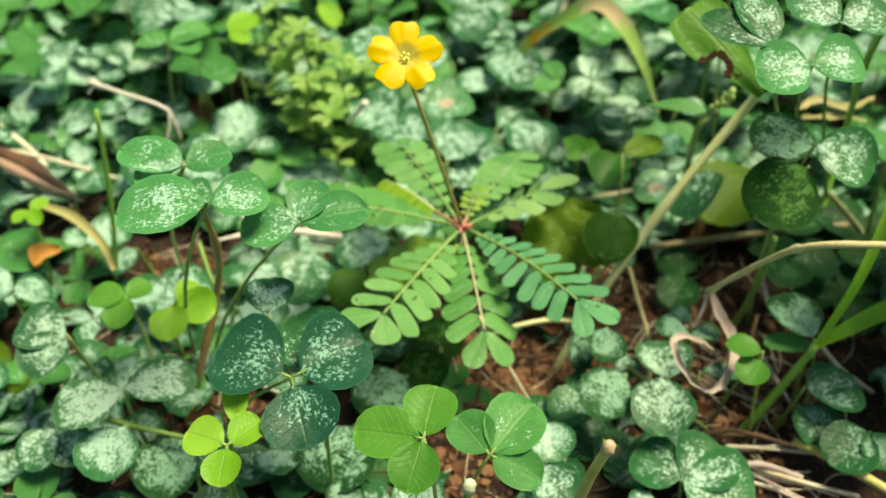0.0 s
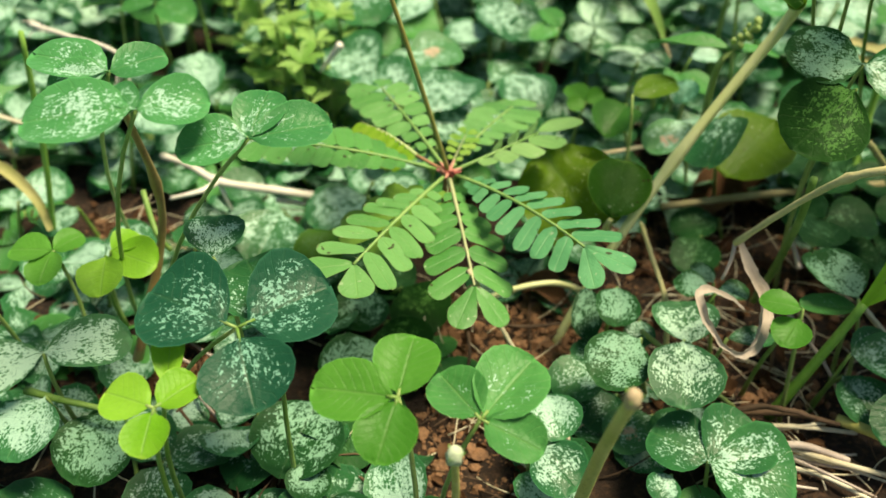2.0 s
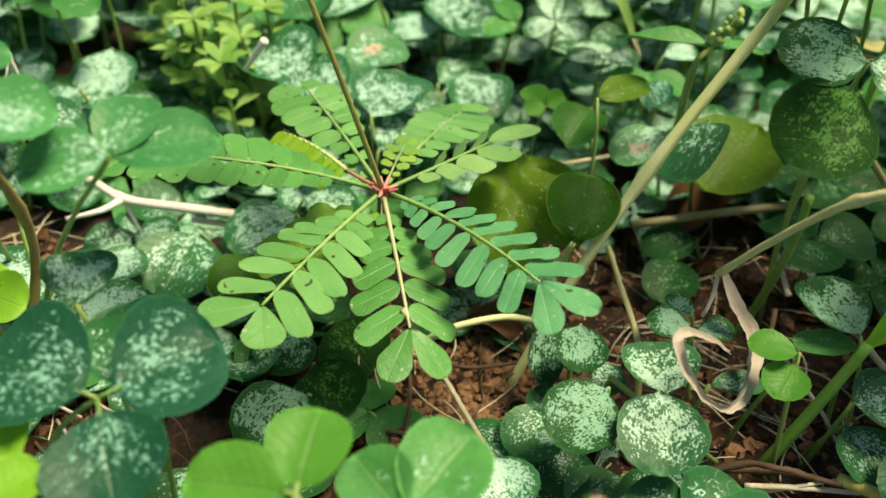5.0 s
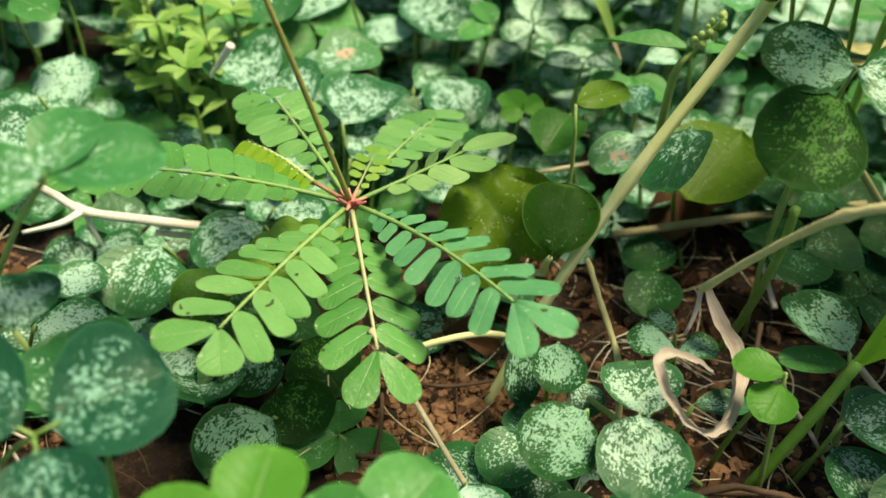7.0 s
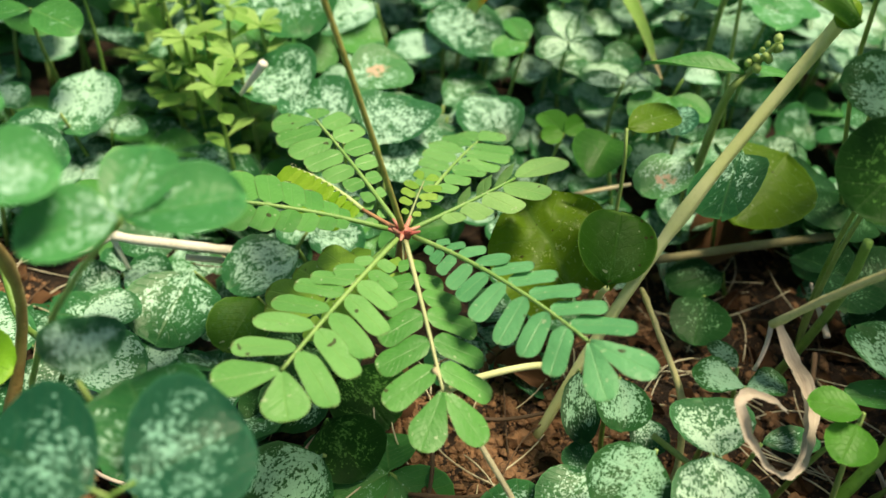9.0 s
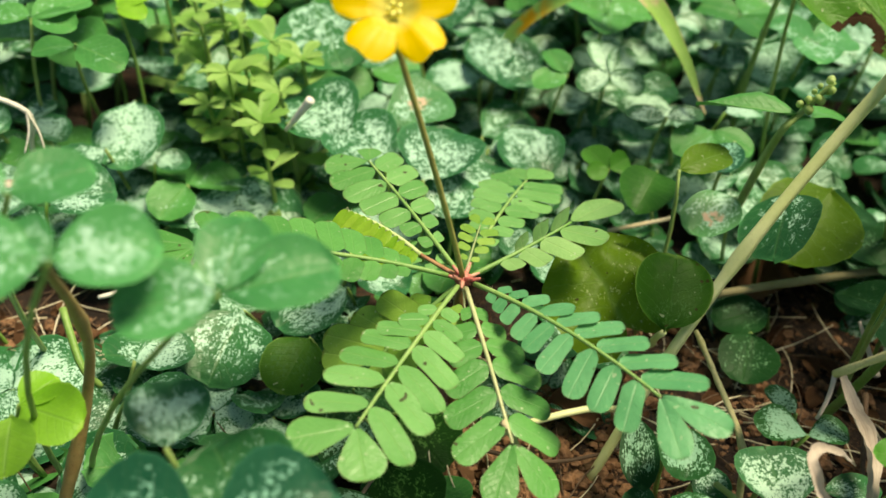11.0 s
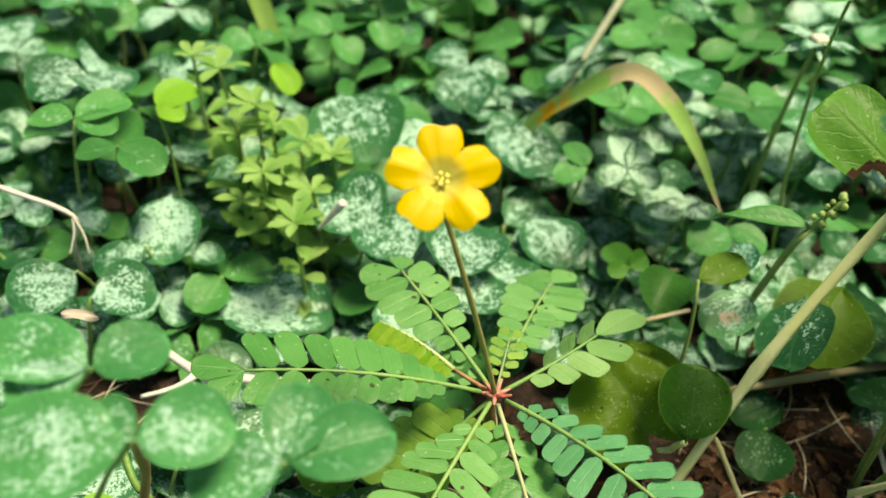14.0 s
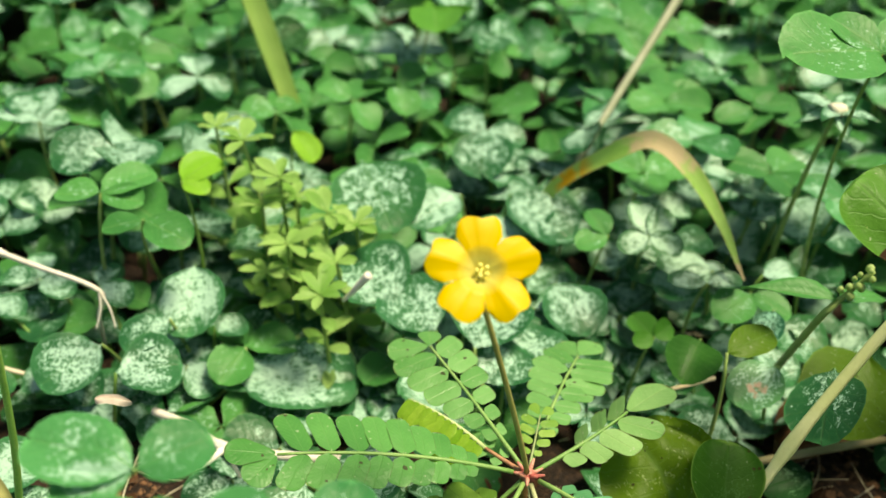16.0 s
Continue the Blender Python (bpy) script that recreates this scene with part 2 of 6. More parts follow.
PINK_BUD = stalk_material("pink_bud", (0.36, 0.3, 0.16), (0.52, 0.4, 0.26), 0.6, 300.0)
WHITE_BUD = stalk_material("white_bud", (0.5, 0.6, 0.4), (0.75, 0.8, 0.65), 0.5, 300.0)
RACHIS = stalk_material("leaf_rachis", (0.13, 0.3, 0.07), (0.25, 0.41, 0.13))
RACHIS_PALE = stalk_material("pale_rachis", (0.26, 0.34, 0.15), (0.46, 0.48, 0.27))
RED_RACHIS = stalk_material("red_rachis", (0.36, 0.12, 0.09), (0.46, 0.3, 0.14))
FOLD_SPINE = stalk_material("fold_spine", (0.4, 0.52, 0.22), (0.58, 0.66, 0.36))
PINNATE_DEEP = leaf_material("deep_pinnate_leaf", (0.06, 0.26, 0.055), (0.12, 0.38, 0.095), veins=0.28, vein=(0.2, 0.44, 0.15), ribs=9.0, share=0.25, rough=0.4, gloss=0.4, blemish=0.6, edge=(0.09, 0.06, 0.03))
# pinnate leaf made paler, with the sheen of a tilted leaf in its colour
PINNATE_SHEEN = leaf_material("sheen_pinnate_leaf", (0.19, 0.42, 0.13), (0.31, 0.55, 0.21), veins=0.4, vein=(0.36, 0.56, 0.22), ribs=9.0, share=0.28, rough=0.36, gloss=0.5, blemish=0.5, edge=(0.12, 0.06, 0.03))
HALF_DARK = leaf_material("deep_green_leaf", (0.02, 0.11, 0.018), (0.05, 0.2, 0.03), veins=0.2, share=0.25)
PINNATE_YOUNG = leaf_material("young_pinnate_leaf", (0.17, 0.37, 0.055), (0.3, 0.5, 0.1), veins=0.3, vein=(0.34, 0.52, 0.16), ribs=9.0, share=0.28, blemish=0.5, rough=0.45, gloss=0.3, edge=(0.09, 0.06, 0.03))
FOLDED = leaf_material("folded_leaf", (0.19, 0.42, 0.035), (0.33, 0.55, 0.07), veins=0.2, vein=(0.3, 0.5, 0.1), ribs=3.0, share=0.35)
PEDUNCLE = stalk_material("flower_stalk", (0.2, 0.19, 0.05), (0.33, 0.31, 0.1))


def petal_material():
    mat, n, l, b = graph("yellow_petal")
    uv = n.new("ShaderNodeSeparateXYZ")
    l.new(n.new("ShaderNodeTexCoord").outputs["UV"], uv.inputs[0])
    streak = calc(n, l, "MULTIPLY", calc(n, l, "ADD", calc(n, l, "SINE", calc(n, l, "MULTIPLY", uv.outputs[0], 44.0)), 1.0), 0.035)
    colour = mix(n, l, ramp(n, l, uv.outputs[1], 0.16, 0.4), (0.84, 0.78, 0.22), (1.0, 0.66, 0.004))
    colour = mix(n, l, streak, colour, (0.9, 0.42, 0.0))
    colour = mix(n, l, calc(n, l, "MULTIPLY", grain(n, l, 700.0), 0.3), colour, (1.0, 0.66, 0.02))
    l.new(colour, b.inputs["Base Color"])
    b.inputs["Roughness"].default_value = 0.5
    bump(n, l, b, streak, 0.3, 0.0005)
    see_through(mat, n, l, b, colour, 0.42)
    return mat


def soil_material():
    mat, n, l, b = graph("crumbly_red_soil")
    colour = mix(n, l, ramp(n, l, grain(n, l, 90.0, 5.0, 0.65), 0.3, 0.7), (0.009, 0.005, 0.003), (0.042, 0.02, 0.01))
    colour = mix(n, l, ramp(n, l, grain(n, l, 700.0, 4.0, 0.6), 0.5, 0.75), colour, (0.12, 0.06, 0.03))
    colour = mix(n, l, ramp(n, l, grain(n, l, 330.0, 4.0, 0.7), 0.56, 0.68), colour, (0.035, 0.022, 0.015))
    l.new(colour, b.inputs["Base Color"])
    b.inputs["Roughness"].default_value = 0.9
    bump(n, l, b, grain(n, l, 800.0, 6.0, 0.7), 0.8, 0.003)
    return mat


PETAL = petal_material()
THROAT = stalk_material("flower_throat", (0.7, 0.66, 0.1), (0.86, 0.8, 0.22), 0.5, 900.0)
SOIL = soil_material()
CRUMB = stalk_material("soil_crumb", (0.02, 0.009, 0.005), (0.24, 0.12, 0.06), 0.8, 520.0, 0.8)


# ---- building blocks ----
UP = Vector((0, 0, 1))
RNG = random.Random(7)


def mesh_of(name, verts, faces, uvs=None):
    me = bpy.data.meshes.new(name)
    me.from_pydata(verts, [], faces)
    if uvs is not None:
        layer = me.uv_layers.new(name="UVMap")
        for poly in me.polygons:
            for li in poly.loop_indices:
                layer.data[li].uv = uvs[me.loops[li].vertex_index]
    me.polygons.foreach_set("use_smooth", [True] * len(me.polygons))
    me.update()
    return me


def leaf_grid(width=0.9, shape="round", cup=0.12, fold=0.08, droop=0.1, wave=0.02, seed=0, rows=9, cols=6):
    """Points of a leaf one unit long from its base along y, with its upper face to z."""
    rnd = random.Random(seed)
    p1, p2 = rnd.random() * 6.28, rnd.random() * 6.28
    verts, uvs, faces = [], [], []
    for i in range(rows + 1):
        s = i / rows
        e = 0.5 - 0.5 * math.cos(math.pi * s)
        if shape == "round":
            g = (e - 0.06) / 0.94
            h = 0.05 if g <= 0 else max(0.05, (4 * g ** 1.08 * (1 - g ** 1.08)) ** 0.46) if e < 0.5 else max(0.0, 4 * g ** 1.08 * (1 - g ** 1.08)) ** 0.46
        elif shape == "obovate":
            h = math.sin(math.pi * e ** 1.5) ** 0.6
        elif shape == "fan":
            h = (0.12 + 0.88 * e ** 0.75) * max(0.0, 1 - e ** 9) ** 0.3
        elif shape == "lance":
            h = math.sin(math.pi * e ** 0.7) ** 0.9
        else:
            h = math.sin(math.pi * e) ** 0.7
        h *= width / 2
        for j in range(cols + 1):
            a = 2 * j / cols - 1
            x = a * h * (1 + 0.04 * math.sin(5 * e + p1 + 2 * a))
            y = e
            if shape in ("round", "obovate"):
                y -= 0.05 * e ** 6 * (1 - abs(a)) ** 2
            z = cup * 4 * x * x + fold * abs(x) - droop * e * e + wave * math.sin(7 * e + p2) * a + wave * math.sin(4 * a + p1)
            verts.append((x, y, z))
            uvs.append((j / cols, e))
    for i in range(rows):
        for j in range(cols):
            k = i * (cols + 1) + j
            faces.append((k, k + 1, k + cols + 2, k + cols + 1))
    return verts, faces, uvs


def heart_grid(width=1.0, notch=0.45, crinkle=0.03, seed=0, rings=7, sectors=28):
    """A heart-shaped leaf one unit long, its stalk in the notch at the origin, its tip along y."""
    verts, uvs, faces = [(0, 0.42, -0.03)], [(0.5, 0.42)], []
    for i in range(1, rings + 1):
        for j in range(sectors):
            a = 2 * math.pi * j / sectors
            back = abs(math.atan2(math.sin(a - math.pi), math.cos(a - math.pi)))
            r = 0.55 * (1 - notch * math.exp(-(back / 0.3) ** 2)) * (1 + 0.05 * math.cos(a)) * i / rings
            x, y = r * math.sin(a) * width, 0.42 + r * math.cos(a)
            z = 0.16 * x * x + 0.1 * abs(x) - 0.1 * (y - 0.2) ** 2 + crinkle * noise.noise(Vector((x * 4, y * 4, seed))) * (1 + i / rings)
            verts.append((x, y, z))
            uvs.append((0.5 + x / width * 0.9, y))
    for j in range(sectors):
        faces.append((0, 1 + (j + 1) % sectors, 1 + j))
    for i in range(rings - 1):
        for j in range(sectors):
            a, b = 1 + i * sectors + j, 1 + i * sectors + (j + 1) % sectors
            faces.append((a, b, b + sectors, a + sectors))
    return verts, faces, uvs


BANK = {}


def leaf_mesh(mat, shape, width, variant, **k):
    """One of a few leaf meshes, shared by all leaves that are alike."""
    key = (mat.name, shape, width, variant, *sorted(k.items()))
    if key not in BANK:
        v, f, u = leaf_grid(width, shape, seed=variant, **k)
        BANK[key] = mesh_of(mat.name, v, f, u)
        BANK[key].materials.append(mat)
    return BANK[key]


def aim(base, tip, roll=0.0, face=UP):
    """The pose of a leaf from base to tip, as long as the way between them, its face up but for roll degrees."""
    base, tip = Vector(base), Vector(tip)
    y = tip - base
    size = y.length
    y.normalize()
    z = face - face.dot(y) * y
    if z.length < 1e-4:
        z = Vector((0, -1, 0))
    z.normalize()
    z = Matrix.Rotation(radians(roll), 3, y) @ z
    x = y.cross(z)
    m = Matrix((x, y, z)).transposed().to_4x4()
    return Matrix.Translation(base) @ m @ Matrix.Scale(size, 4)


def bend(a, b, sag=0.0, side=0.0, steps=8):
    """A bowed line of points from a to b."""
    a, b = Vector(a), Vector(b)
    d = b - a
    cross = d.cross(UP)
    if cross.length < 1e-6:
        cross = Vector((1, 0, 0))
    cross.normalize()
    return [a + d * (i / steps) + (UP * sag + cross * side) * d.length * 4 * (i / steps) * (1 - i / steps) for i in range(steps + 1)]


def tube_data(points, r0, r1, sides=6, knots=(), lump=0.0, ridge=0.0):
    verts, faces = [], []
    points = [Vector(p) for p in points]
    last = len(points) - 1
    prev = None
    for i, p in enumerate(points):
        d = (points[min(i + 1, last)] - points[max(i - 1, 0)]).normalized()
        u = d.cross(Vector((0.3, 0.9, 0.2)) if prev is None else prev.cross(d)).normalized() if prev is None else (prev - prev.dot(d) * d).normalized()
        prev = u
        w = d.cross(u)
        r = r0 + (r1 - r0) * i / last
        for kn in knots:
            r *= 1 + 0.45 * math.exp(-((i / last - kn) / 0.025) ** 2)
        for j in range(sides):
            a = 2 * math.pi * j / sides
            q = r * (1 + ridge * math.cos(4 * a)) * (1 + lump * noise.noise(Vector((i * 0.9, j * 1.7, r0 * 5000))))
            verts.append(tuple(p + q * (math.cos(a) * u + math.sin(a) * w)))
    for i in range(last):
        for j in range(sides):
            k, k2 = i * sides + j, i * sides + (j + 1) % sides
            faces.append((k, k2, k2 + sides, k + sides))
    faces.append(tuple(range(sides - 1, -1, -1)))
    faces.append(tuple(last * sides + j for j in range(sides)))
    return verts, faces


def thing(name, at, label, category, group="", kind=""):
    """An Empty at the base of a thing; its parts are built round the world's origin and hung under it."""
    ob = new(name)
    ob.empty_display_size = 0.003
    ob.location = at
    ob.matrix_basis = Matrix.Translation(at)
    return tagged(ob, label, category, group, kind)


def hang(name, me, m, parent, origin, label=""):
    """A mesh at the world pose m, as a part of a thing whose base is at origin."""
    ob = new(name, me)
    ob.parent = parent
    ob.matrix_basis = Matrix.Translation(-Vector(origin)) @ m
    if label:
        ob["label"] = label
    return ob


def stalk(name, points, r0, r1, mat, parent, origin, label="", sides=6, knots=(), lump=0.0, ridge=0.0):
    o = Vector(origin)
    v, f = tube_data([Vector(p) - o for p in points], r0, r1, sides, knots, lump, ridge)
    me = mesh_of(name, v, f)
    me.materials.append(mat)
    ob = new(name, me)
    ob.parent = parent
    if label:
        ob["label"] = label
    return ob


TAKEN = []
LABELS = {
    "frosted_leaf": "dark green clover sprig densely frosted with pale mottling",
    "speckled_leaf": "dark green clover sprig with scattered pale speckles",
    "pale_leaf": "clover sprig whose round leaflets are almost wholly frosted white",
    "mid_leaf": "tall mid-green clover sprig with scattered white flecks",
    "dark_leaf": "dark green clover sprig with large faintly speckled leaflets",
    "clear_leaf": "fresh green clover sprig with nearly unmarked round leaflets",
    "lime_leaf": "bright lime green young clover sprig with round leaflets",
    "scarred_leaf": "frosted green clover leaf with a pinkish withered scar",
    "shade_dark_leaf": "clover sprig with large leaflets coloured very dark for shade, flecked grey-green",
    "flecked_dark_leaf": "tall clover sprig with large dark leaflets thickly flecked pale green",
    "dark_olive_leaf": "dark olive green sprig with one broad leaflet",
    "fresh_leaf": "fresh bright green young clover sprig with smooth leaflets",
    "shaded_flecked_leaf": "clover sprig with one faintly flecked leaflet, coloured very dark for shade",
    "deep_green_leaf": "deep green sprig with one broad folded leaflet",
    "olive_leaf": "olive green sprig with broad thin leaflets",
}


def sprig(foot, joint, tips, mat, width=0.92, rolls=(0, 0, 0), shape="round", thick=0.0004, stem=STALK, cup=0.1, droop=0.08, fold=0.1, tilt=11, gap=0.0):
    """A clover sprig: a stalk from its foot (x, y) in the ground to the joint, and a leaflet from the joint to each tip."""
    foot = (foot[0], foot[1], relief(foot[0], foot[1]) - 0.001)
    for tip in tips:
        TAKEN.append((Vector(joint) + Vector(tip)) / 2)
    mats = mat if isinstance(mat, tuple) else (mat,)
    ob = thing("clover_sprig", foot, LABELS[mats[0].name], "clover", "clover sprigs")
    stalk("stem", bend(foot, joint, 0.05, 0.04, 6), thick * 1.25, thick * 0.8, stem, ob, foot, sides=5)
    for k, tip in enumerate(tips):
        base = Vector(joint) + (Vector(tip) - Vector(joint)) * gap
        if gap:
            stalk("petiolule", [joint, base + (Vector(tip) - base) * 0.1], thick * 0.7, thick * 0.6, stem, ob, foot, sides=5)
        me = leaf_mesh(mats[k % len(mats)], shape, width[k] if isinstance(width, tuple) else width, RNG.randrange(5), cup=cup, droop=droop, fold=fold)
        hang("leaflet", me, aim(base, tip, rolls[k % len(rolls)] + RNG.uniform(-6, 6), Vector((0, -math.sin(radians(tilt)), math.cos(radians(tilt))))), ob, foot)
    return ob


def ribbon_data(points, widths, face=UP, cup=0.0, cols=4, twist=0.0):
    """A strip along points, its upper side towards face."""
    points = [Vector(p) for p in points]
    verts, faces, uvs = [], [], []
    last = len(points) - 1
    for i, p in enumerate(points):
        d = (points[min(i + 1, last)] - points[max(i - 1, 0)]).normalized()
        side = d.cross(Vector(face))
        side = side.normalized() if side.length > 1e-6 else Vector((1, 0, 0))
        side = Matrix.Rotation(radians(twist) * i / last, 3, d) @ side
        up = side.cross(d)
        s = i / last
        k = s * (len(widths) - 1)
        a = min(int(k), len(widths) - 2)
        w = widths[a] + (widths[a + 1] - widths[a]) * (k - a)
        for j in range(cols + 1):
            q = 2 * j / cols - 1
            verts.append(tuple(p + side * q * w / 2 + up * cup * w * q * q))
            uvs.append((j / cols, s))
    for i in range(last):
        for j in range(cols):
            k = i * (cols + 1) + j
            faces.append((k, k + 1, k + cols + 2, k + cols + 1))
    return verts, faces, uvs


def smooth_line(points, per=6):
    """A smooth line through the points."""
    P = [Vector(p) for p in points]
    P = [2 * P[0] - P[1]] + P + [2 * P[-1] - P[-2]]
    out = []
    for i in range(1, len(P) - 2):
        for k in range(per):
            t = k / per
            a, b, c, d = P[i - 1], P[i], P[i + 1], P[i + 2]
            out.append(0.5 * (2 * b + (c - a) * t + (2 * a - 5 * b + 4 * c - d) * t * t + (3 * b - a - 3 * c + d) * t ** 3))
    return out + [P[-2]]


def ribbon(name, points, widths, mat, parent, origin, face=UP, cup=0.15, label="", twist=0.0, per=6, crumple=0.0):
    o = Vector(origin)
    v, f, u = ribbon_data([p - o for p in smooth_line(points, per)], widths, face, cup, 4, twist)
    if crumple:
        v = [tuple(Vector(p) + noise.noise_vector(Vector(p) * 450) * crumple + noise.noise_vector(Vector(p) * 1300) * crumple * 0.5) for p in v]
    me = mesh_of(name, v, f, u)
    me.materials.append(mat)
    ob = new(name, me)
    ob.parent = parent
    if label:
        ob["label"] = label
    return ob


def straw(points, r0, r1, mat, label, category="straw", name="straw", knots=(), lump=0.15, sides=7):
    """A loose stalk, as one mesh."""
    line = smooth_line(points, 7)
    o = line[0].copy()
    v, f = tube_data([p - o for p in line], r0, r1, sides, knots, lump)
    me = mesh_of(name, v, f)
    me.materials.append(mat)
    ob = new(name, me)
    ob.location = o
    return tagged(ob, label, category)


# ---- ground ----
def relief(x, y):
    p = Vector((x, y, 0))
    return 0.004 * noise.noise(p * 22) + 0.0016 * noise.noise(p * 90) + 0.0008 * noise.noise(p * 260)


def build_ground():
    """One sheet of soil, fine round the plants, that runs on to the horizon."""
    verts, faces = [(0.005, 0.17, relief(0.005, 0.17))], []
    rings = [0.004 * i for i in range(1, 56)] + [0.23 * 1.45 ** i for i in range(20)]
    n = 96
    for r in rings:
        for j in range(n):
            a = 2 * math.pi * j / n
            x, y = 0.005 + r * math.cos(a), 0.17 + r * math.sin(a)
            verts.append((x, y, relief(x, y) * (1 if r < 1 else 0)))
    for j in range(n):
        faces.append((0, 1 + j, 1 + (j + 1) % n))
    for i in range(len(rings) - 1):
        for j in range(n):
            a, b = 1 + i * n + j, 1 + i * n + (j + 1) % n
            faces.append((a, a + n, b + n, b))
    me = mesh_of("ground", verts, faces)
    me.materials.append(SOIL)
    return tagged(new("ground", me), "crumbly reddish brown garden soil", "soil", kind="structure")


build_ground()


# ---- the pinnate-leaved plant with its yellow flower ----
HUB_AT = Vector((0.0042, 0.1530, 0.0337))


def leaflet_mesh(mat, terminal, lean, variant):
    """A leaflet one unit long and one wide: a blunt oblong that leans towards the leaf's tip, or a spoon-shaped end leaflet."""
    key = ("leaflet", mat.name, terminal, lean, variant)
    if key in BANK:
        return BANK[key]
    rnd = random.Random(variant * 7 + 3)
    rows, cols = 12, 8
    ph, warp = rnd.random() * 6.28, rnd.uniform(0.02, 0.05)
    verts, uvs, faces = [], [], []
    for i in range(rows + 1):
        e = 0.5 - 0.5 * math.cos(math.pi * i / rows)
        if terminal:
            h = 0.5 * (0.1 + 0.9 * min(1.0, e / 0.62) ** 0.8) * max(0.0, 1 - max(0.0, (e - 0.62) / 0.38) ** 2.3) ** 0.5
        else:
            h = 0.5 * min(1.0, 0.24 + (e / 0.24) ** 0.75) * (0.88 + 0.12 * e) * max(0.0, 1 - max(0.0, (e - 0.7) / 0.3) ** 2.6) ** 0.5
        for j in range(cols + 1):
            a = 2 * j / cols - 1
            # the side towards the stalk is fuller at the base, the other towards the tip
            side = 1 + (0.12 * lean * a * (2 * e - 1) if not terminal else 0.0)
            x = a * h * side + 0.1 * lean * (e - 0.3)
            z = -0.05 * a * a * h + 0.02 * abs(a) - 0.07 * e * e + warp * math.sin(6 * e + ph) * a * 0.5
            verts.append((x, e, z))
            uvs.append((j / cols, e))
    for i in range(rows):
        for j in range(cols):
            k = i * (cols + 1) + j
            faces.append((k, k + 1, k + cols + 2, k + cols + 1))
    BANK[key] = mesh_of("leaflet", verts, faces, uvs)
    BANK[key].materials.append(mat)
    return BANK[key]


def pinnate(plant, end, nrm, pairs, broad, mat, stem, rise=0.02, bow=0.0, fall=(0.0, 0.0), twist=(0.0, 0.0), full=1.2, fuzz=130, thick=0.00032):
    """One leaf: a rachis from the hub to end, with leaflets in pairs. nrm: the way its face looks. pairs: rows of the share of
    the rachis, then the length in mm and the angle in degrees of the leaflet on either side. broad: a leaflet's width in mm;
    twist: how far the leaflets of either side turn on their own midribs; full: how much wider the end leaflets are."""
    end, nrm = Vector(end), Vector(nrm).normalized()
    way = end - HUB_AT
    side = way.normalized().cross(nrm).normalized()
    line = [HUB_AT + way * (i / 16) + (nrm * rise + side * bow) * way.length * 4 * (i / 16) * (1 - i / 16) for i in range(17)]
    v, f = tube_data([p - HUB_AT for p in line[1:]], thick * 1.25, thick * 0.7, 7)
    me = mesh_of("leaf", v, f)
    me.materials.append(stem)
    leaf = new("leaf", me)
    leaf.parent = plant
    if fuzz:
        fur = hairs("hairs", line[2:], fuzz, 0.0007, HAIR, plant, HUB_AT)
        fur.parent = leaf
    longest = max(max(p[1], p[3]) for p in pairs)
    for i, (s, *sizes) in enumerate(pairs):
        k = min(int(s * 16), 15)
        p = line[k] + (line[k + 1] - line[k]) * (s * 16 - k)
        d = (line[k + 1] - line[k]).normalized()
        across = d.cross(nrm).normalized()
        last = i == len(pairs) - 1
        for n, sign in enumerate((-1, 1)):
            size, ang = sizes[2 * n] / 1000, radians(sizes[2 * n + 1])
            if size < 0.0012:
                continue
            out = (math.cos(ang) * d + math.sin(ang) * sign * across - nrm * fall[n] + nrm * RNG.uniform(-0.05, 0.05)).normalized()
            face = (nrm + across * sign * fall[n] * 0.8 + across * RNG.uniform(-0.08, 0.08)).normalized()
            face = Matrix.Rotation(0.0 if last else radians(twist[n]), 3, out) @ face
            q = aim_to(p + out * 0.0003, p + out * size, face)
            wide = broad / 1000 * (0.5 + 0.5 * min(1.0, 1.25 * size * 1000 / longest)) * (full if last else 1.0)
            ob = new("leaflet", leaflet_mesh(mat, last, 0 if last else -sign, RNG.randrange(4)))
            ob.parent = leaf
            ob.matrix_basis = Matrix.Translation(-HUB_AT) @ q @ Matrix.Diagonal((wide / size, 1, 1, 1))
    return leaf


def aim_to(base, tip, normal):
    y = tip - base
    size = y.length
    y.normalize()
    z = (normal - normal.dot(y) * y).normalized()
    m = Matrix((y.cross(z), y, z)).transposed().to_4x4()
    return Matrix.Translation(base) @ m @ Matrix.Scale(size, 4)


def hairs(name, line, count, length, mat, parent, origin):
    """Fine hairs that stand off a stalk, as one joined part."""
    verts, faces = [], []
    for k in range(count):
        s = RNG.random() * (len(line) - 1.001)
        a, b = Vector(line[int(s)]), Vector(line[int(s) + 1])
        p = a + (b - a) * (s - int(s)) - Vector(origin)
        out = Vector((RNG.gauss(0, 1), RNG.gauss(0, 1), RNG.gauss(0, 1)))
        d = (b - a).normalized()
        out = (out - out.dot(d) * d).normalized()
        w = d * 0.00003
        n0 = len(verts)
        tip = p + out * length * RNG.uniform(0.5, 1.2)
        u = out.cross(d) * 0.00003
        verts += [tuple(p + w), tuple(p - w + u), tuple(p - w - u), tuple(tip)]
        faces += [(n0, n0 + 1, n0 + 3), (n0 + 1, n0 + 2, n0 + 3), (n0 + 2, n0, n0 + 3)]
    me = mesh_of(name, verts, faces)
    me.materials.append(mat)
    ob = new(name, me)
    ob.parent = parent
    ob["kind"] = "stuff"
    return ob


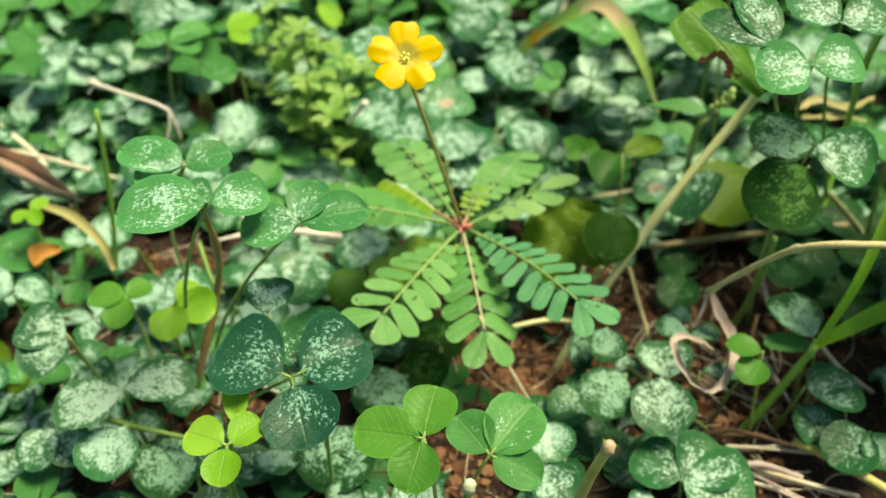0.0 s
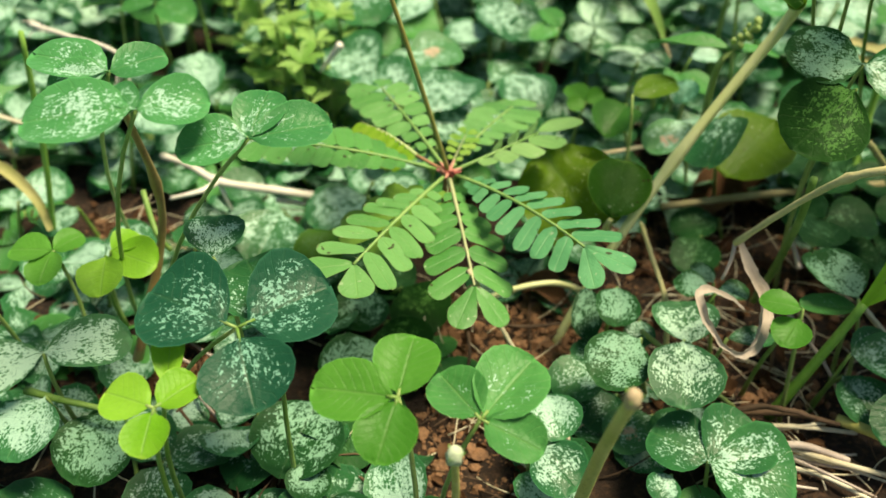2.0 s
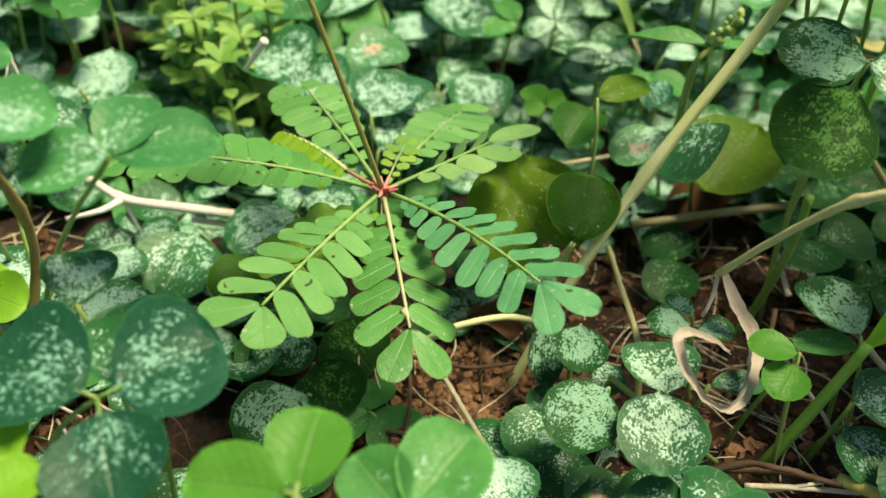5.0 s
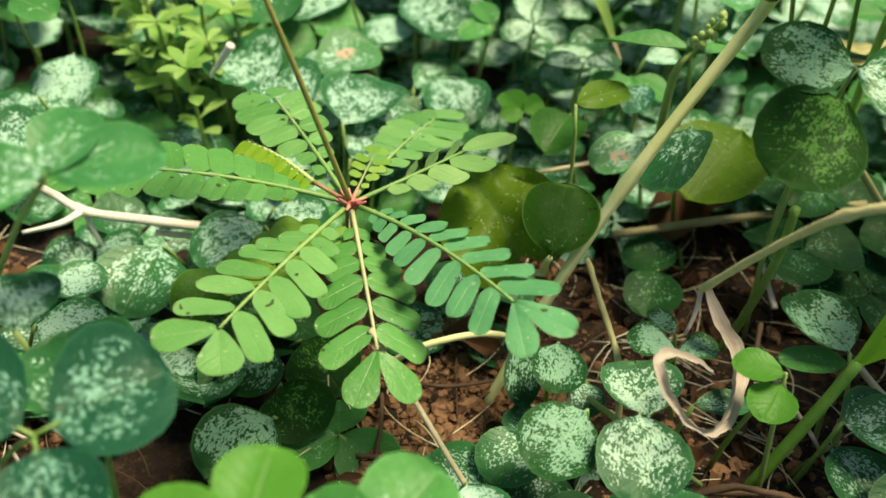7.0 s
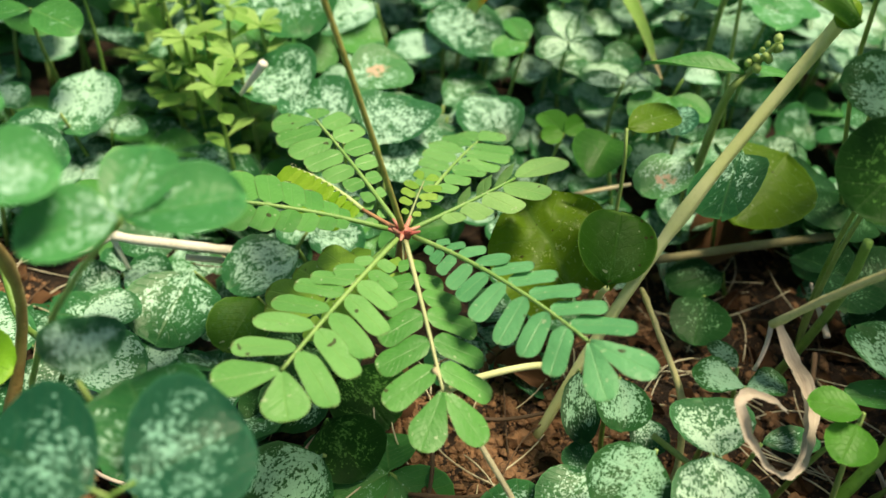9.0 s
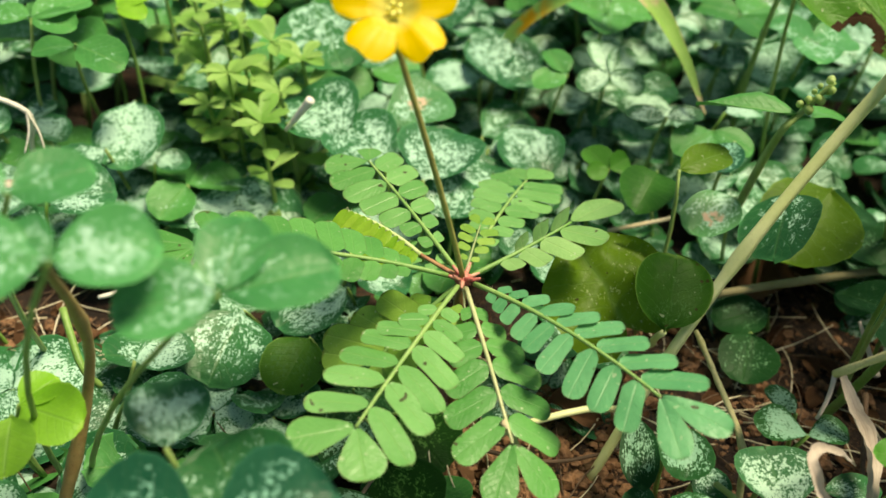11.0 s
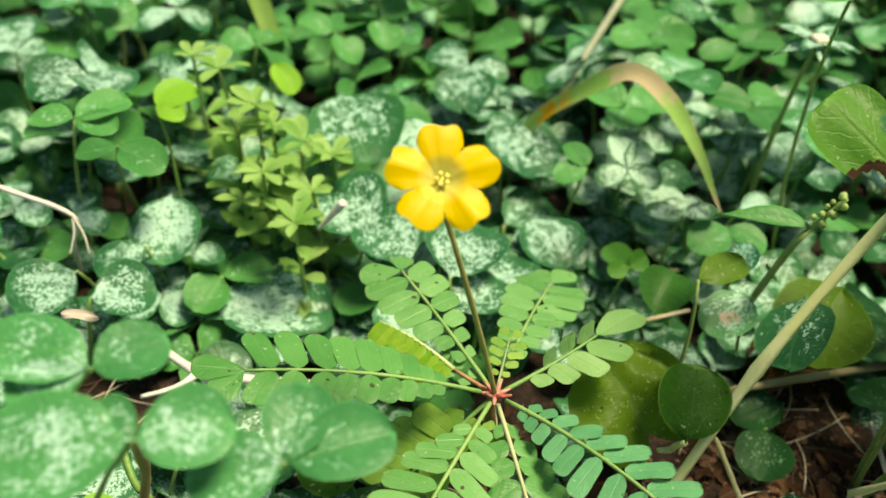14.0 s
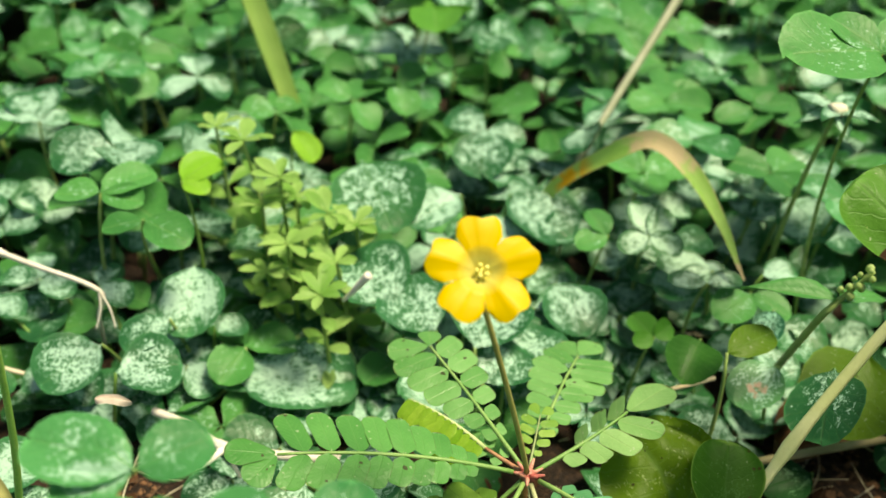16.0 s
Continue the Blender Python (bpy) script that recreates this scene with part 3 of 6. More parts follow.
def petal_mesh(seed):
    """A petal whose base is the throat: broad, unevenly notched, flaring outwards. One unit is the flower's radius."""
    rnd = random.Random(seed)
    verts, faces, uvs = [], [], []
    rows, cols = 16, 14
    ph, off, deep = rnd.random() * 6, rnd.uniform(-0.25, 0.25), rnd.uniform(0.07, 0.12)
    for i in range(rows + 1):
        e = i / rows
        r = 0.07 + 0.93 * e
        z = -0.32 + 0.32 * min(1.0, e / 0.34) ** 0.7 + 0.1 * max(0.0, e - 0.3) - 0.25 * max(0.0, e - 0.62) ** 1.6
        half = 0.64 - 0.1 * max(0.0, e - 0.35)
        for j in range(cols + 1):
            a = 2 * j / cols - 1
            ang = a * half
            rr = r * (1 - deep * e ** 5 * math.exp(-((a - off) / 0.28) ** 2) - 0.3 * e ** 3 * abs(a) ** 3.2) * (1 + 0.03 * e * math.sin(3 * a + ph))
            lift = z - 0.1 * a * a * e + 0.05 * e * math.exp(-(a / 0.25) ** 2) + 0.025 * e * math.sin(5 * a + ph)
            verts.append((rr * math.sin(ang), rr * math.cos(ang), lift))
            uvs.append((j / cols, e))
    for i in range(rows):
        for j in range(cols):
            k = i * (cols + 1) + j
            faces.append((k, k + 1, k + cols + 2, k + cols + 1))
    me = mesh_of("petal", verts, faces, uvs)
    me.materials.append(PETAL)
    return me


def blob_mesh(name, mat, sx, sy, sz, seed=0, rough=0.1, level=2):
    bm = bmesh.new()
    bmesh.ops.create_icosphere(bm, subdivisions=level, radius=1.0)
    for v in bm.verts:
        v.co *= 1 + rough * noise.noise(v.co * 1.7 + Vector((seed * 3.1, 0, 0)))
        v.co = Vector((v.co.x * sx, v.co.y * sy, v.co.z * sz))
    me = bpy.data.meshes.new(name)
    bm.to_mesh(me)
    bm.free()
    me.polygons.foreach_set("use_smooth", [True] * len(me.polygons))
    me.materials.append(mat)
    return me


def build_flowering_plant():
    plant = thing("pinnate_plant", HUB_AT, "green rosette of pinnate leaves with one yellow flower on a stalk", "flowering plant")
    o = HUB_AT
    stalk("stem", bend((0.0050, 0.1545, relief(0.005, 0.1545) - 0.001), (0.0042, 0.1530, 0.0325), 0.0, 0.03, 8), 0.0011, 0.0009, RED_STALK, plant, o)
    # rosette, front three first
    pinnate(plant, (0.0084, 0.1255, 0.0299), (0.01, -0.14, 0.99), (
        (0.24, 2.2, 78, 2.0, 100), (0.35, 4.1, 84, 4.1, 95), (0.45, 6.2, 76, 5.8, 80), (0.57, 7.8, 73, 7.6, 70),
        (0.73, 7.9, 71, 8.4, 73), (0.88, 8.3, 63, 8.8, 66), (1.0, 8.8, 31, 8.8, 30)), 4.4, PINNATE_DEEP, RACHIS_PALE, fall=(0.22, 0.0))
    pinnate(plant, (-0.0118, 0.1241, 0.0360), (0.07, 0.04, 1.0), (
        (0.26, 3.2, 85, 3.2, 60), (0.34, 5.2, 80, 4.8, 62), (0.43, 7.1, 77, 6.5, 73), (0.53, 8.8, 69, 7.2, 83),
        (0.65, 9.2, 66, 8.3, 86), (0.76, 9.5, 65, 8.4, 80), (0.89, 9.8, 60, 8.4, 72), (1.0, 7.6, 38, 8.6, 49)), 4.05, PINNATE, RACHIS, twist=(-4, 4), full=1.6)
    pinnate(plant, (0.0262, 0.1252, 0.0389), (-0.32, -0.08, 0.95), (
        (0.18, 2.4, 56, 1.8, 98), (0.24, 3.1, 57, 2.7, 100), (0.31, 4.3, 52, 3.7, 102), (0.40, 5.4, 48, 5.0, 97), (0.49, 6.3, 49, 5.9, 99),
        (0.58, 7.1, 52, 7.2, 90), (0.69, 7.2, 50, 8.0, 77), (0.80, 7.7, 49, 7.6, 74), (0.90, 8.8, 44, 7.5, 65), (1.0, 9.6, 16, 8.6, 30)),
            3.75, PINNATE_BLUE, RACHIS, bow=-0.03, twist=(-14, 0))
    # back right leaf, its sheen painted as a paler green
    pinnate(plant, (0.0222, 0.1634, 0.0361), (-0.18, 0.09, 0.98), (
        (0.36, 0, 78, 3.4, 92), (0.52, 3.4, 66, 5.4, 92), (0.70, 4.4, 58, 7.2, 84), (0.88, 5.2, 46, 7.8, 70), (1.0, 0, 40, 10.6, 2)), 5.1, PINNATE_SHEEN, RACHIS, bow=0.04, twist=(-38, 0), full=1.5)
    pinnate(plant, (0.0186, 0.1835, 0.0295), (0.0, 0.14, 0.99), (
        (0.32, 2.8, 86, 2.4, 95), (0.43, 3.8, 85, 3.8, 90), (0.52, 5.0, 83, 4.8, 80), (0.63, 5.9, 88, 6.2, 78), (0.73, 6.8, 86, 7.5, 85),
        (0.83, 7.5, 80, 8.0, 82), (0.92, 7.0, 68, 7.6, 70), (1.0, 6.4, 45, 7.8, 12)), 4.5, PINNATE, RACHIS, bow=-0.015)
    pinnate(plant, (-0.0096, 0.1797, 0.0365), (0.04, -0.08, 1.0), (
        (0.30, 2.2, 90, 1.8, 92), (0.42, 3.4, 92, 3.0, 92), (0.54, 5.2, 94, 4.4, 92), (0.67, 6.6, 94, 5.6, 90),
        (0.80, 7.6, 92, 6.2, 86), (0.92, 8.0, 84, 5.8, 78), (1.0, 7.6, 64, 4.4, 30)), 4.6, PINNATE, RACHIS, fall=(0.1, 0.0))
    pinnate(plant, (-0.0338, 0.1511, 0.0426), (0.22, 0.0, 0.97), (
        (0.24, 2.4, 84, 2.6, 90), (0.29, 3.4, 82, 3.6, 92), (0.36, 4.6, 80, 5.8, 92), (0.43, 5.2, 80, 6.6, 90), (0.51, 5.8, 78, 7.6, 88),
        (0.60, 6.4, 76, 7.8, 86), (0.69, 6.8, 74, 8.0, 84), (0.80, 7.0, 72, 8.2, 82), (0.90, 7.0, 66, 8.6, 76), (1.0, 6.4, 45, 7.6, 10)), 4.4, PINNATE_DEEP, RACHIS, bow=0.03)
    # a lower leaf, half under the others
    pinnate(plant, (-0.0091, 0.1455, 0.0244), (-0.45, -0.28, 0.85), (
        (0.36, 3.6, 99, 4.4, 65), (0.53, 4.0, 95, 8.2, 82), (0.73, 5.9, 93, 10.2, 77), (0.88, 6.7, 89, 12.2, 63), (1.0, 4.2, 53, 10.2, 56)), 5.4, PINNATE_YOUNG, RACHIS, fuzz=0)
    # a half-open young leaf, its leaflets still folded together along the stalk
    tip = Vector((-0.0138, 0.1690, 0.0345))
    base = HUB_AT + (tip - HUB_AT) * 0.34
    spine = bend(base, tip, 0.07, 0.0, 12)
    stalk("leaf_stalk", bend(HUB_AT, base, 0.0, 0.0, 5), 0.0004, 0.0003, RED_RACHIS, plant, o)
    fold = stalk("folded_leaf", spine, 0.0004, 0.0002, FOLD_SPINE, plant, o, "half-open young leaf, its leaflets folded together")
    hairs("hairs", spine, 160, 0.0008, HAIR, plant, o).parent = fold
    for k in range(12):
        p = spine[k] + (spine[k + 1] - spine[k]) * 0.5
        way = (spine[k + 1] - spine[k]).normalized()
        face = Vector((0.12, -0.62, 0.78))
        down = face.cross(way).normalized()
        if down.y > 0:
            down = -down
        size = 0.0072 * (0.62 + 0.38 * math.sin(math.pi * min(1.0, (k + 1.5) / 10))) * (0.86 if k > 9 else 1.0)
        out = (down + way * 0.15).normalized()
        lift = Vector(face) * (0.0002 + 0.00006 * k)
        ob = new("leaflet", leaflet_mesh(FOLDED, False, 0, k % 4))
        ob.parent = fold
        ob.matrix_basis = Matrix.Translation(-HUB_AT) @ aim_to(p + lift, p + lift + out * size, face + way * 0.45) @ Matrix.Diagonal((0.0021 / size, 1, 1, 1))
    # small young leaves close to the hub
    pinnate(plant, (0.0078, 0.1640, 0.0352), (0.0, -0.2, 1.0), ((0.35, 1.6, 80, 1.6, 80), (0.52, 2.6, 78, 2.6, 78), (0.68, 3.0, 76, 3.2, 76), (0.84, 3.2, 72, 3.4, 72), (1.0, 2.8, 40, 2.8, 40)), 1.7, PINNATE_YOUNG, RACHIS_PALE, fuzz=30, thick=0.00018)
    pinnate(plant, (0.0040, 0.1440, 0.0305), (0.0, -0.2, 1.0), ((0.5, 2.2, 75, 2.4, 75), (0.75, 2.8, 70, 2.6, 70), (1.0, 2.6, 35, 2.4, 35)), 1.9, PINNATE_YOUNG, RACHIS_PALE, fuzz=30, thick=0.00018)
    pinnate(plant, (-0.0030, 0.1600, 0.0335), (0.0, -0.1, 1.0), ((0.5, 2.0, 75, 2.4, 75), (0.8, 2.8, 70, 3.0, 70), (1.0, 2.8, 35, 2.8, 35)), 2.2, PINNATE, RACHIS, fuzz=0, thick=0.00018)
    # the hub: swollen red leaf bases and a few pointed bracts
    core = blob_mesh("hub", HUB, 0.0013, 0.0013, 0.0011, 2, 0.3)
    hang("hub", core, Matrix.Translation(HUB_AT), plant, o, "swollen red hub")
    for k in range(9):
        a = k * 0.7 + 0.3
        d = Vector((math.cos(a), math.sin(a), 0.25 + 0.5 * (k % 2)))
        d.normalize()
        v2, f2 = tube_data([d * 0.0006, d * 0.0015, d * 0.0027 + UP * 0.0002 * (k % 3)], 0.00055, 0.00018, 6)
        m2 = mesh_of("bract", v2, f2)
        m2.materials.append(HUB)
        b2 = new("bract", m2)
        b2.parent = plant
    # the flower
    centre = Vector((-0.0069, 0.1452, 0.0812))
    axis = Vector((0.02, -0.62, 0.78)).normalized()
    neck = centre - axis * 0.0060
    line = bend(HUB_AT, neck, 0.0, -0.03, 14)
    stalk("flower_stalk", line, 0.00046, 0.00038, PEDUNCLE, plant, o, "thin brown hairy flower stalk", sides=7)
    hairs("stalk_hairs", line, 600, 0.0006, HAIR, plant, o)
    x = Vector((1, 0, 0))
    x = (x - x.dot(axis) * axis).normalized()
    y = axis.cross(x)
    base = Matrix.Translation(centre) @ Matrix((x, y, axis)).transposed().to_4x4()
    flower = hang("flower", blob_mesh("flower", THROAT, 0.0011, 0.0011, 0.0012, 5, 0.05), base @ Matrix.Translation((0, 0, -0.0026)), plant, o, "open yellow five-petalled flower")
    for k in range(5):
        q = new("petal", petal_mesh(k))
        q.parent = flower
        q.matrix_basis = Matrix.Translation((0, 0, 0.0026)) @ Matrix.Rotation(radians(72 * k + 2), 4, "Z") @ Matrix.Scale(0.0070, 4)
    for k in range(5):
        a = k * 1.257 + 0.6
        v2, f2 = tube_data([(0.0003 * math.cos(a), 0.0003 * math.sin(a), 0), (0.0006 * math.cos(a), 0.0006 * math.sin(a), 0.0018), (0.0007 * math.cos(a), 0.0007 * math.sin(a), 0.0024)], 0.00016, 0.0003, 6)
        m2 = mesh_of("stamen", v2, f2)
        m2.materials.append(THROAT)
        s2 = new("stamen", m2)
        s2.parent = flower
    for k in range(7):
        a = k * 0.9
        me = leaf_mesh(HERB, "lance", 0.4, k % 3, cup=0.3, droop=0.0, fold=0.1, rows=6, cols=4)
        d = math.cos(a) * x + math.sin(a) * y
        hang("sepal", me, aim_to(neck - axis * 0.0004, neck + axis * 0.0022 + d * 0.0026, -d), plant, o)
    for k in range(3):
        a = 2.2 + k * 1.3
        d = (math.cos(a) * x + math.sin(a) * y) * 0.0016
        hang("bud", blob_mesh("bud", HERB, 0.0007, 0.0007, 0.0012, k, 0.1), Matrix.Translation(neck + d - axis * 0.0004), plant, o)
    return plant


build_flowering_plant()


# ---- clover sprigs that stand out ----
sprig((-0.0483, 0.1233), (-0.0258, 0.1001, 0.0455), ((-0.0393, 0.1061, 0.0474), (-0.0132, 0.1069, 0.0477), (-0.0220, 0.0885, 0.0417),), DARKLEAF, 1.14, gap=0.1, tilt=18)
sprig((-0.0222, 0.1050), (-0.0208, 0.1047, 0.0420), ((-0.0273, 0.1159, 0.0452),), SPECKLED, 1.05, tilt=16)
sprig((-0.0368, 0.0927), (-0.0351, 0.0884, 0.0425), ((-0.0423, 0.0910, 0.0430), (-0.0301, 0.0930, 0.0434), (-0.0356, 0.0816, 0.0412),), LIME, 1.00, gap=0.06)
sprig((-0.0008, 0.0857), (-0.0031, 0.0868, 0.0465), ((-0.0144, 0.0885, 0.0470), (-0.0010, 0.0957, 0.0491), (-0.0056, 0.0785, 0.0441),), FRESH, (0.82, 0.95, 0.92), tilt=16, gap=0.03)
sprig((0.0019, 0.0952), (0.0076, 0.0868, 0.0421), ((0.0022, 0.0935, 0.0440), (0.0152, 0.0958, 0.0447), (0.0158, 0.0828, 0.0409),), CLEAR, (0.95, 0.9, 0.8), tilt=16, gap=0.03)
sprig((-0.0173, 0.1209), (-0.0184, 0.1166, 0.0105), ((-0.0247, 0.1026, 0.0078),), TALL_FLECK, 1.10)
sprig((-0.0162, 0.1076), (-0.0181, 0.1051, 0.0080), ((-0.0205, 0.0985, 0.0067),), TALL_FLECK, 1.10)
sprig((-0.0620, 0.1160), (-0.0623, 0.1136, 0.0259), ((-0.0755, 0.1082, 0.0246), (-0.0487, 0.1168, 0.0267),), PALE, (0.72, 0.72), tilt=14)
sprig((-0.0500, 0.1040), (-0.0527, 0.1129, 0.0117), ((-0.0579, 0.1003, 0.0091),), TALL_FLECK, 1.0, tilt=12)
sprig((-0.0400, 0.1000), (-0.0349, 0.0937, 0.0410), ((-0.0352, 0.1011, 0.0452),), LIME, 0.55, tilt=30)
sprig((-0.0608, 0.1131), (-0.0628, 0.1101, 0.0190), ((-0.0665, 0.0991, 0.0169),), FROSTED, 1.15)
sprig((-0.0795, 0.1184), (-0.0795, 0.1139, 0.0130), ((-0.0832, 0.1050, 0.0113), (-0.0724, 0.1070, 0.0117),), FROSTED, 0.95)
sprig((-0.0740, 0.1308), (-0.0768, 0.1261, 0.0280), ((-0.0833, 0.1174, 0.0263), (-0.0880, 0.1291, 0.0286),), PALE, 1.00)
sprig((-0.0659, 0.1352), (-0.0673, 0.1362, 0.0285), ((-0.0754, 0.1369, 0.0286), (-0.0680, 0.1289, 0.0271), (-0.0628, 0.1401, 0.0293),), FRESH, 0.90)
sprig((-0.0612, 0.1431), (-0.0554, 0.1306, 0.0320), ((-0.0548, 0.1224, 0.0304),), LIME, 1.00)
sprig((-0.0612, 0.1431), (-0.0554, 0.1332, 0.0310), ((-0.0514, 0.1374, 0.0318), (-0.0470, 0.1302, 0.0304),), LIME, 0.95)
sprig((0.0468, 0.1255), (0.0445, 0.1196, 0.0225), ((0.0424, 0.1070, 0.0201),), PALE, 1.0)
sprig((0.0445, 0.1159), (0.0458, 0.1197, 0.0215), ((0.0458, 0.1291, 0.0233),), PALE, 1.25)
sprig((0.0426, 0.1257), (0.0377, 0.1218, 0.0207), ((0.0290, 0.1135, 0.0191),), TALL_FLECK, 0.95)
sprig((0.0376, 0.1248), (0.0352, 0.1215, 0.0060), ((0.0293, 0.1151, 0.0047),), SPECKLED, 1.10)
sprig((0.0207, 0.1192), (0.0204, 0.1138, 0.0155), ((0.0230, 0.1054, 0.0139),), FROSTED, 1.05)
sprig((0.0328, 0.1284), (0.0315, 0.1264, 0.0100), ((0.0242, 0.1191, 0.0086), (0.0281, 0.1305, 0.0108),), SPECKLED, 1.00)
sprig((0.0433, 0.1198), (0.0410, 0.1166, 0.0060), ((0.0328, 0.1110, 0.0049),), SCARRED, 1.00)
sprig((0.0479, 0.1011), (0.0464, 0.1015, 0.0130), ((0.0378, 0.1073, 0.0141), (0.0564, 0.1079, 0.0142), (0.0603, 0.0970, 0.0121),), SPECKLED, 1.15)
sprig((0.0398, 0.1008), (0.0402, 0.0996, 0.0120), ((0.0369, 0.0957, 0.0112),), FROSTED, 1.10)
sprig((0.0185, 0.1078), (0.0186, 0.1050, 0.0120), ((0.0248, 0.0979, 0.0106),), FROSTED, 1.10)
sprig((-0.0006, 0.1915), (0.0009, 0.1954, 0.0210), ((0.0084, 0.2101, 0.0239),), FROSTED, 1.05)
sprig((-0.0102, 0.2085), (-0.0061, 0.2104, 0.0240), ((0.0077, 0.2208, 0.0260),), SCARRED, 0.80, shape="obovate")
sprig((-0.0052, 0.1981), (-0.0067, 0.2001, 0.0215), ((-0.0148, 0.2136, 0.0241),), FROSTED, 1.00)
sprig((-0.0111, 0.2072), (-0.0146, 0.2077, 0.0225), ((-0.0245, 0.2227, 0.0254),), FROSTED, 1.05)
sprig((0.0004, 0.1906), (0.0024, 0.1904, 0.0160), ((0.0120, 0.1993, 0.0177),), FROSTED, 1.00)
sprig((0.0187, 0.2378), (0.0164, 0.2336, 0.0215), ((0.0035, 0.2333, 0.0215), (0.0300, 0.2352, 0.0218), (0.0214, 0.2471, 0.0241),), FROSTED, 0.85)
sprig((0.0247, 0.2406), (0.0267, 0.2417, 0.0230), ((0.0372, 0.2447, 0.0236),), SPECKLED, 0.80)
sprig((0.0278, 0.2419), (0.0282, 0.2376, 0.0210), ((0.0369, 0.2364, 0.0208),), SPECKLED, 0.90)
sprig((0.0140, 0.2143), (0.0162, 0.2132, 0.0160), ((0.0300, 0.2148, 0.0163),), FROSTED, 0.75)
sprig((0.0134, 0.2186), (0.0158, 0.2210, 0.0140), ((0.0271, 0.2290, 0.0156),), SPECKLED, 0.90)
sprig((0.0050, 0.1896), (0.0070, 0.1929, 0.0140), ((0.0183, 0.2083, 0.0170),), FROSTED, 0.90)
sprig((0.0472, 0.2401), (0.0487, 0.2409, 0.0235), ((0.0381, 0.2365, 0.0226), (0.0445, 0.2502, 0.0253), (0.0589, 0.2409, 0.0235),), PALE, 0.90)
sprig((0.0624, 0.2220), (0.0570, 0.2177, 0.0220), ((0.0449, 0.2211, 0.0227), (0.0486, 0.2144, 0.0214),), PALE, 0.80)
sprig((0.0579, 0.2125), (0.0638, 0.2086, 0.0280), ((0.0720, 0.2096, 0.0282),), FROSTED, 0.90)
sprig((0.0510, 0.2280), (0.0516, 0.2282, 0.0200), ((0.0401, 0.2202, 0.0184), (0.0459, 0.2294, 0.0202), (0.0614, 0.2329, 0.0209),), SPECKLED, 0.80)
sprig((0.0351, 0.1968), (0.0366, 0.1932, 0.0250), ((0.0333, 0.1992, 0.0262), (0.0411, 0.1962, 0.0256), (0.0322, 0.1922, 0.0248),), FRESH, 0.85, tilt=38)
sprig((0.0520, 0.1983), (0.0458, 0.1922, 0.0250), ((0.0398, 0.1828, 0.0230),), HALF_DARK, 0.95, fold=0.45)
sprig((0.0407, 0.1719), (0.0425, 0.1748, 0.0380), ((0.0530, 0.1797, 0.0389),), OLIVE, 0.55)
sprig((0.0639, 0.1878), (0.0591, 0.1846, 0.0245), ((0.0485, 0.1769, 0.0230),), SCARRED, 0.80)
sprig((0.0703, 0.1859), (0.0640, 0.1753, 0.0330), ((0.0559, 0.1612, 0.0303),), SPECKLED, 0.85, rolls=(35,))
sprig((0.0838, 0.1973), (0.0794, 0.1877, 0.0240), ((0.0649, 0.1717, 0.0209),), OLIVE, 0.90)
sprig((0.0606, 0.1962), (0.0609, 0.1950, 0.0300), ((0.0561, 0.1878, 0.0286),), DARKLEAF, 0.70)
sprig((0.0774, 0.1580), (0.0726, 0.1453, 0.0616), ((0.0596, 0.1460, 0.0641), (0.0843, 0.1413, 0.0588)), (TALL_FLECK, SPECKLED), (0.76, 0.95), tilt=35)
# shadowed leaflet, its shade painted as a darker green
sprig((0.0764, 0.1560), (0.0709, 0.1416, 0.0590), ((0.0597, 0.1333, 0.0532),), SHADED_FLECK, 1.0, tilt=35)
sprig((0.0990, 0.1881), (0.0649, 0.1402, 0.0822), ((0.0550, 0.1387, 0.0813), (0.0745, 0.1412, 0.0827),), MIDLEAF, (1.12, 1.05), tilt=30)
sprig((0.0990, 0.1881), (0.0586, 0.1432, 0.0845), ((0.0463, 0.1490, 0.0876), (0.0547, 0.1545, 0.0905),), SPECKLED, (0.5, 0.62), tilt=28)
sprig((0.1083, 0.1929), (0.0711, 0.1472, 0.0866), ((0.0627, 0.1531, 0.0897), (0.0811, 0.1495, 0.0878),), SPECKLED, (0.9, 0.9), tilt=28)
sprig((0.0805, 0.1255), (0.0783, 0.1299, 0.0225), ((0.0732, 0.1415, 0.0248),), TALL_FLECK, 0.95)
sprig((0.0804, 0.1309), (0.0791, 0.1302, 0.0200), ((0.0688, 0.1316, 0.0203),), CLEAR, 0.50)
sprig((0.0666, 0.1196), (0.0636, 0.1206, 0.0290), ((0.0569, 0.1230, 0.0294),), FRESH, 0.75)
sprig((0.0610, 0.1265), (0.0635, 0.1205, 0.0270), ((0.0594, 0.1153, 0.0260),), FRESH, 1.00)
sprig((0.0507, 0.1337), (0.0520, 0.1298, 0.0240), ((0.0451, 0.1331, 0.0246), (0.0585, 0.1308, 0.0242),), TALL_FLECK, 0.75, shape="obovate")
sprig((0.0574, 0.1362), (0.0541, 0.1368, 0.0200), ((0.0512, 0.1418, 0.0210),), TALL_FLECK, 0.70)
sprig((0.0512, 0.1256), (0.0541, 0.1244, 0.0180), ((0.0632, 0.1251, 0.0181),), SPECKLED, 0.50)
sprig((0.0730, 0.1229), (0.0755, 0.1214, 0.0170), ((0.0879, 0.1195, 0.0166), (0.0846, 0.1247, 0.0176),), SPECKLED, 0.80)
sprig((0.0747, 0.1254), (0.0757, 0.1213, 0.0115), ((0.0798, 0.1118, 0.0097),), SPECKLED, 1.00)
sprig((0.0902, 0.1161), (0.0873, 0.1129, 0.0130), ((0.0775, 0.1063, 0.0117), (0.0890, 0.1051, 0.0115),), SPECKLED, 1.00)
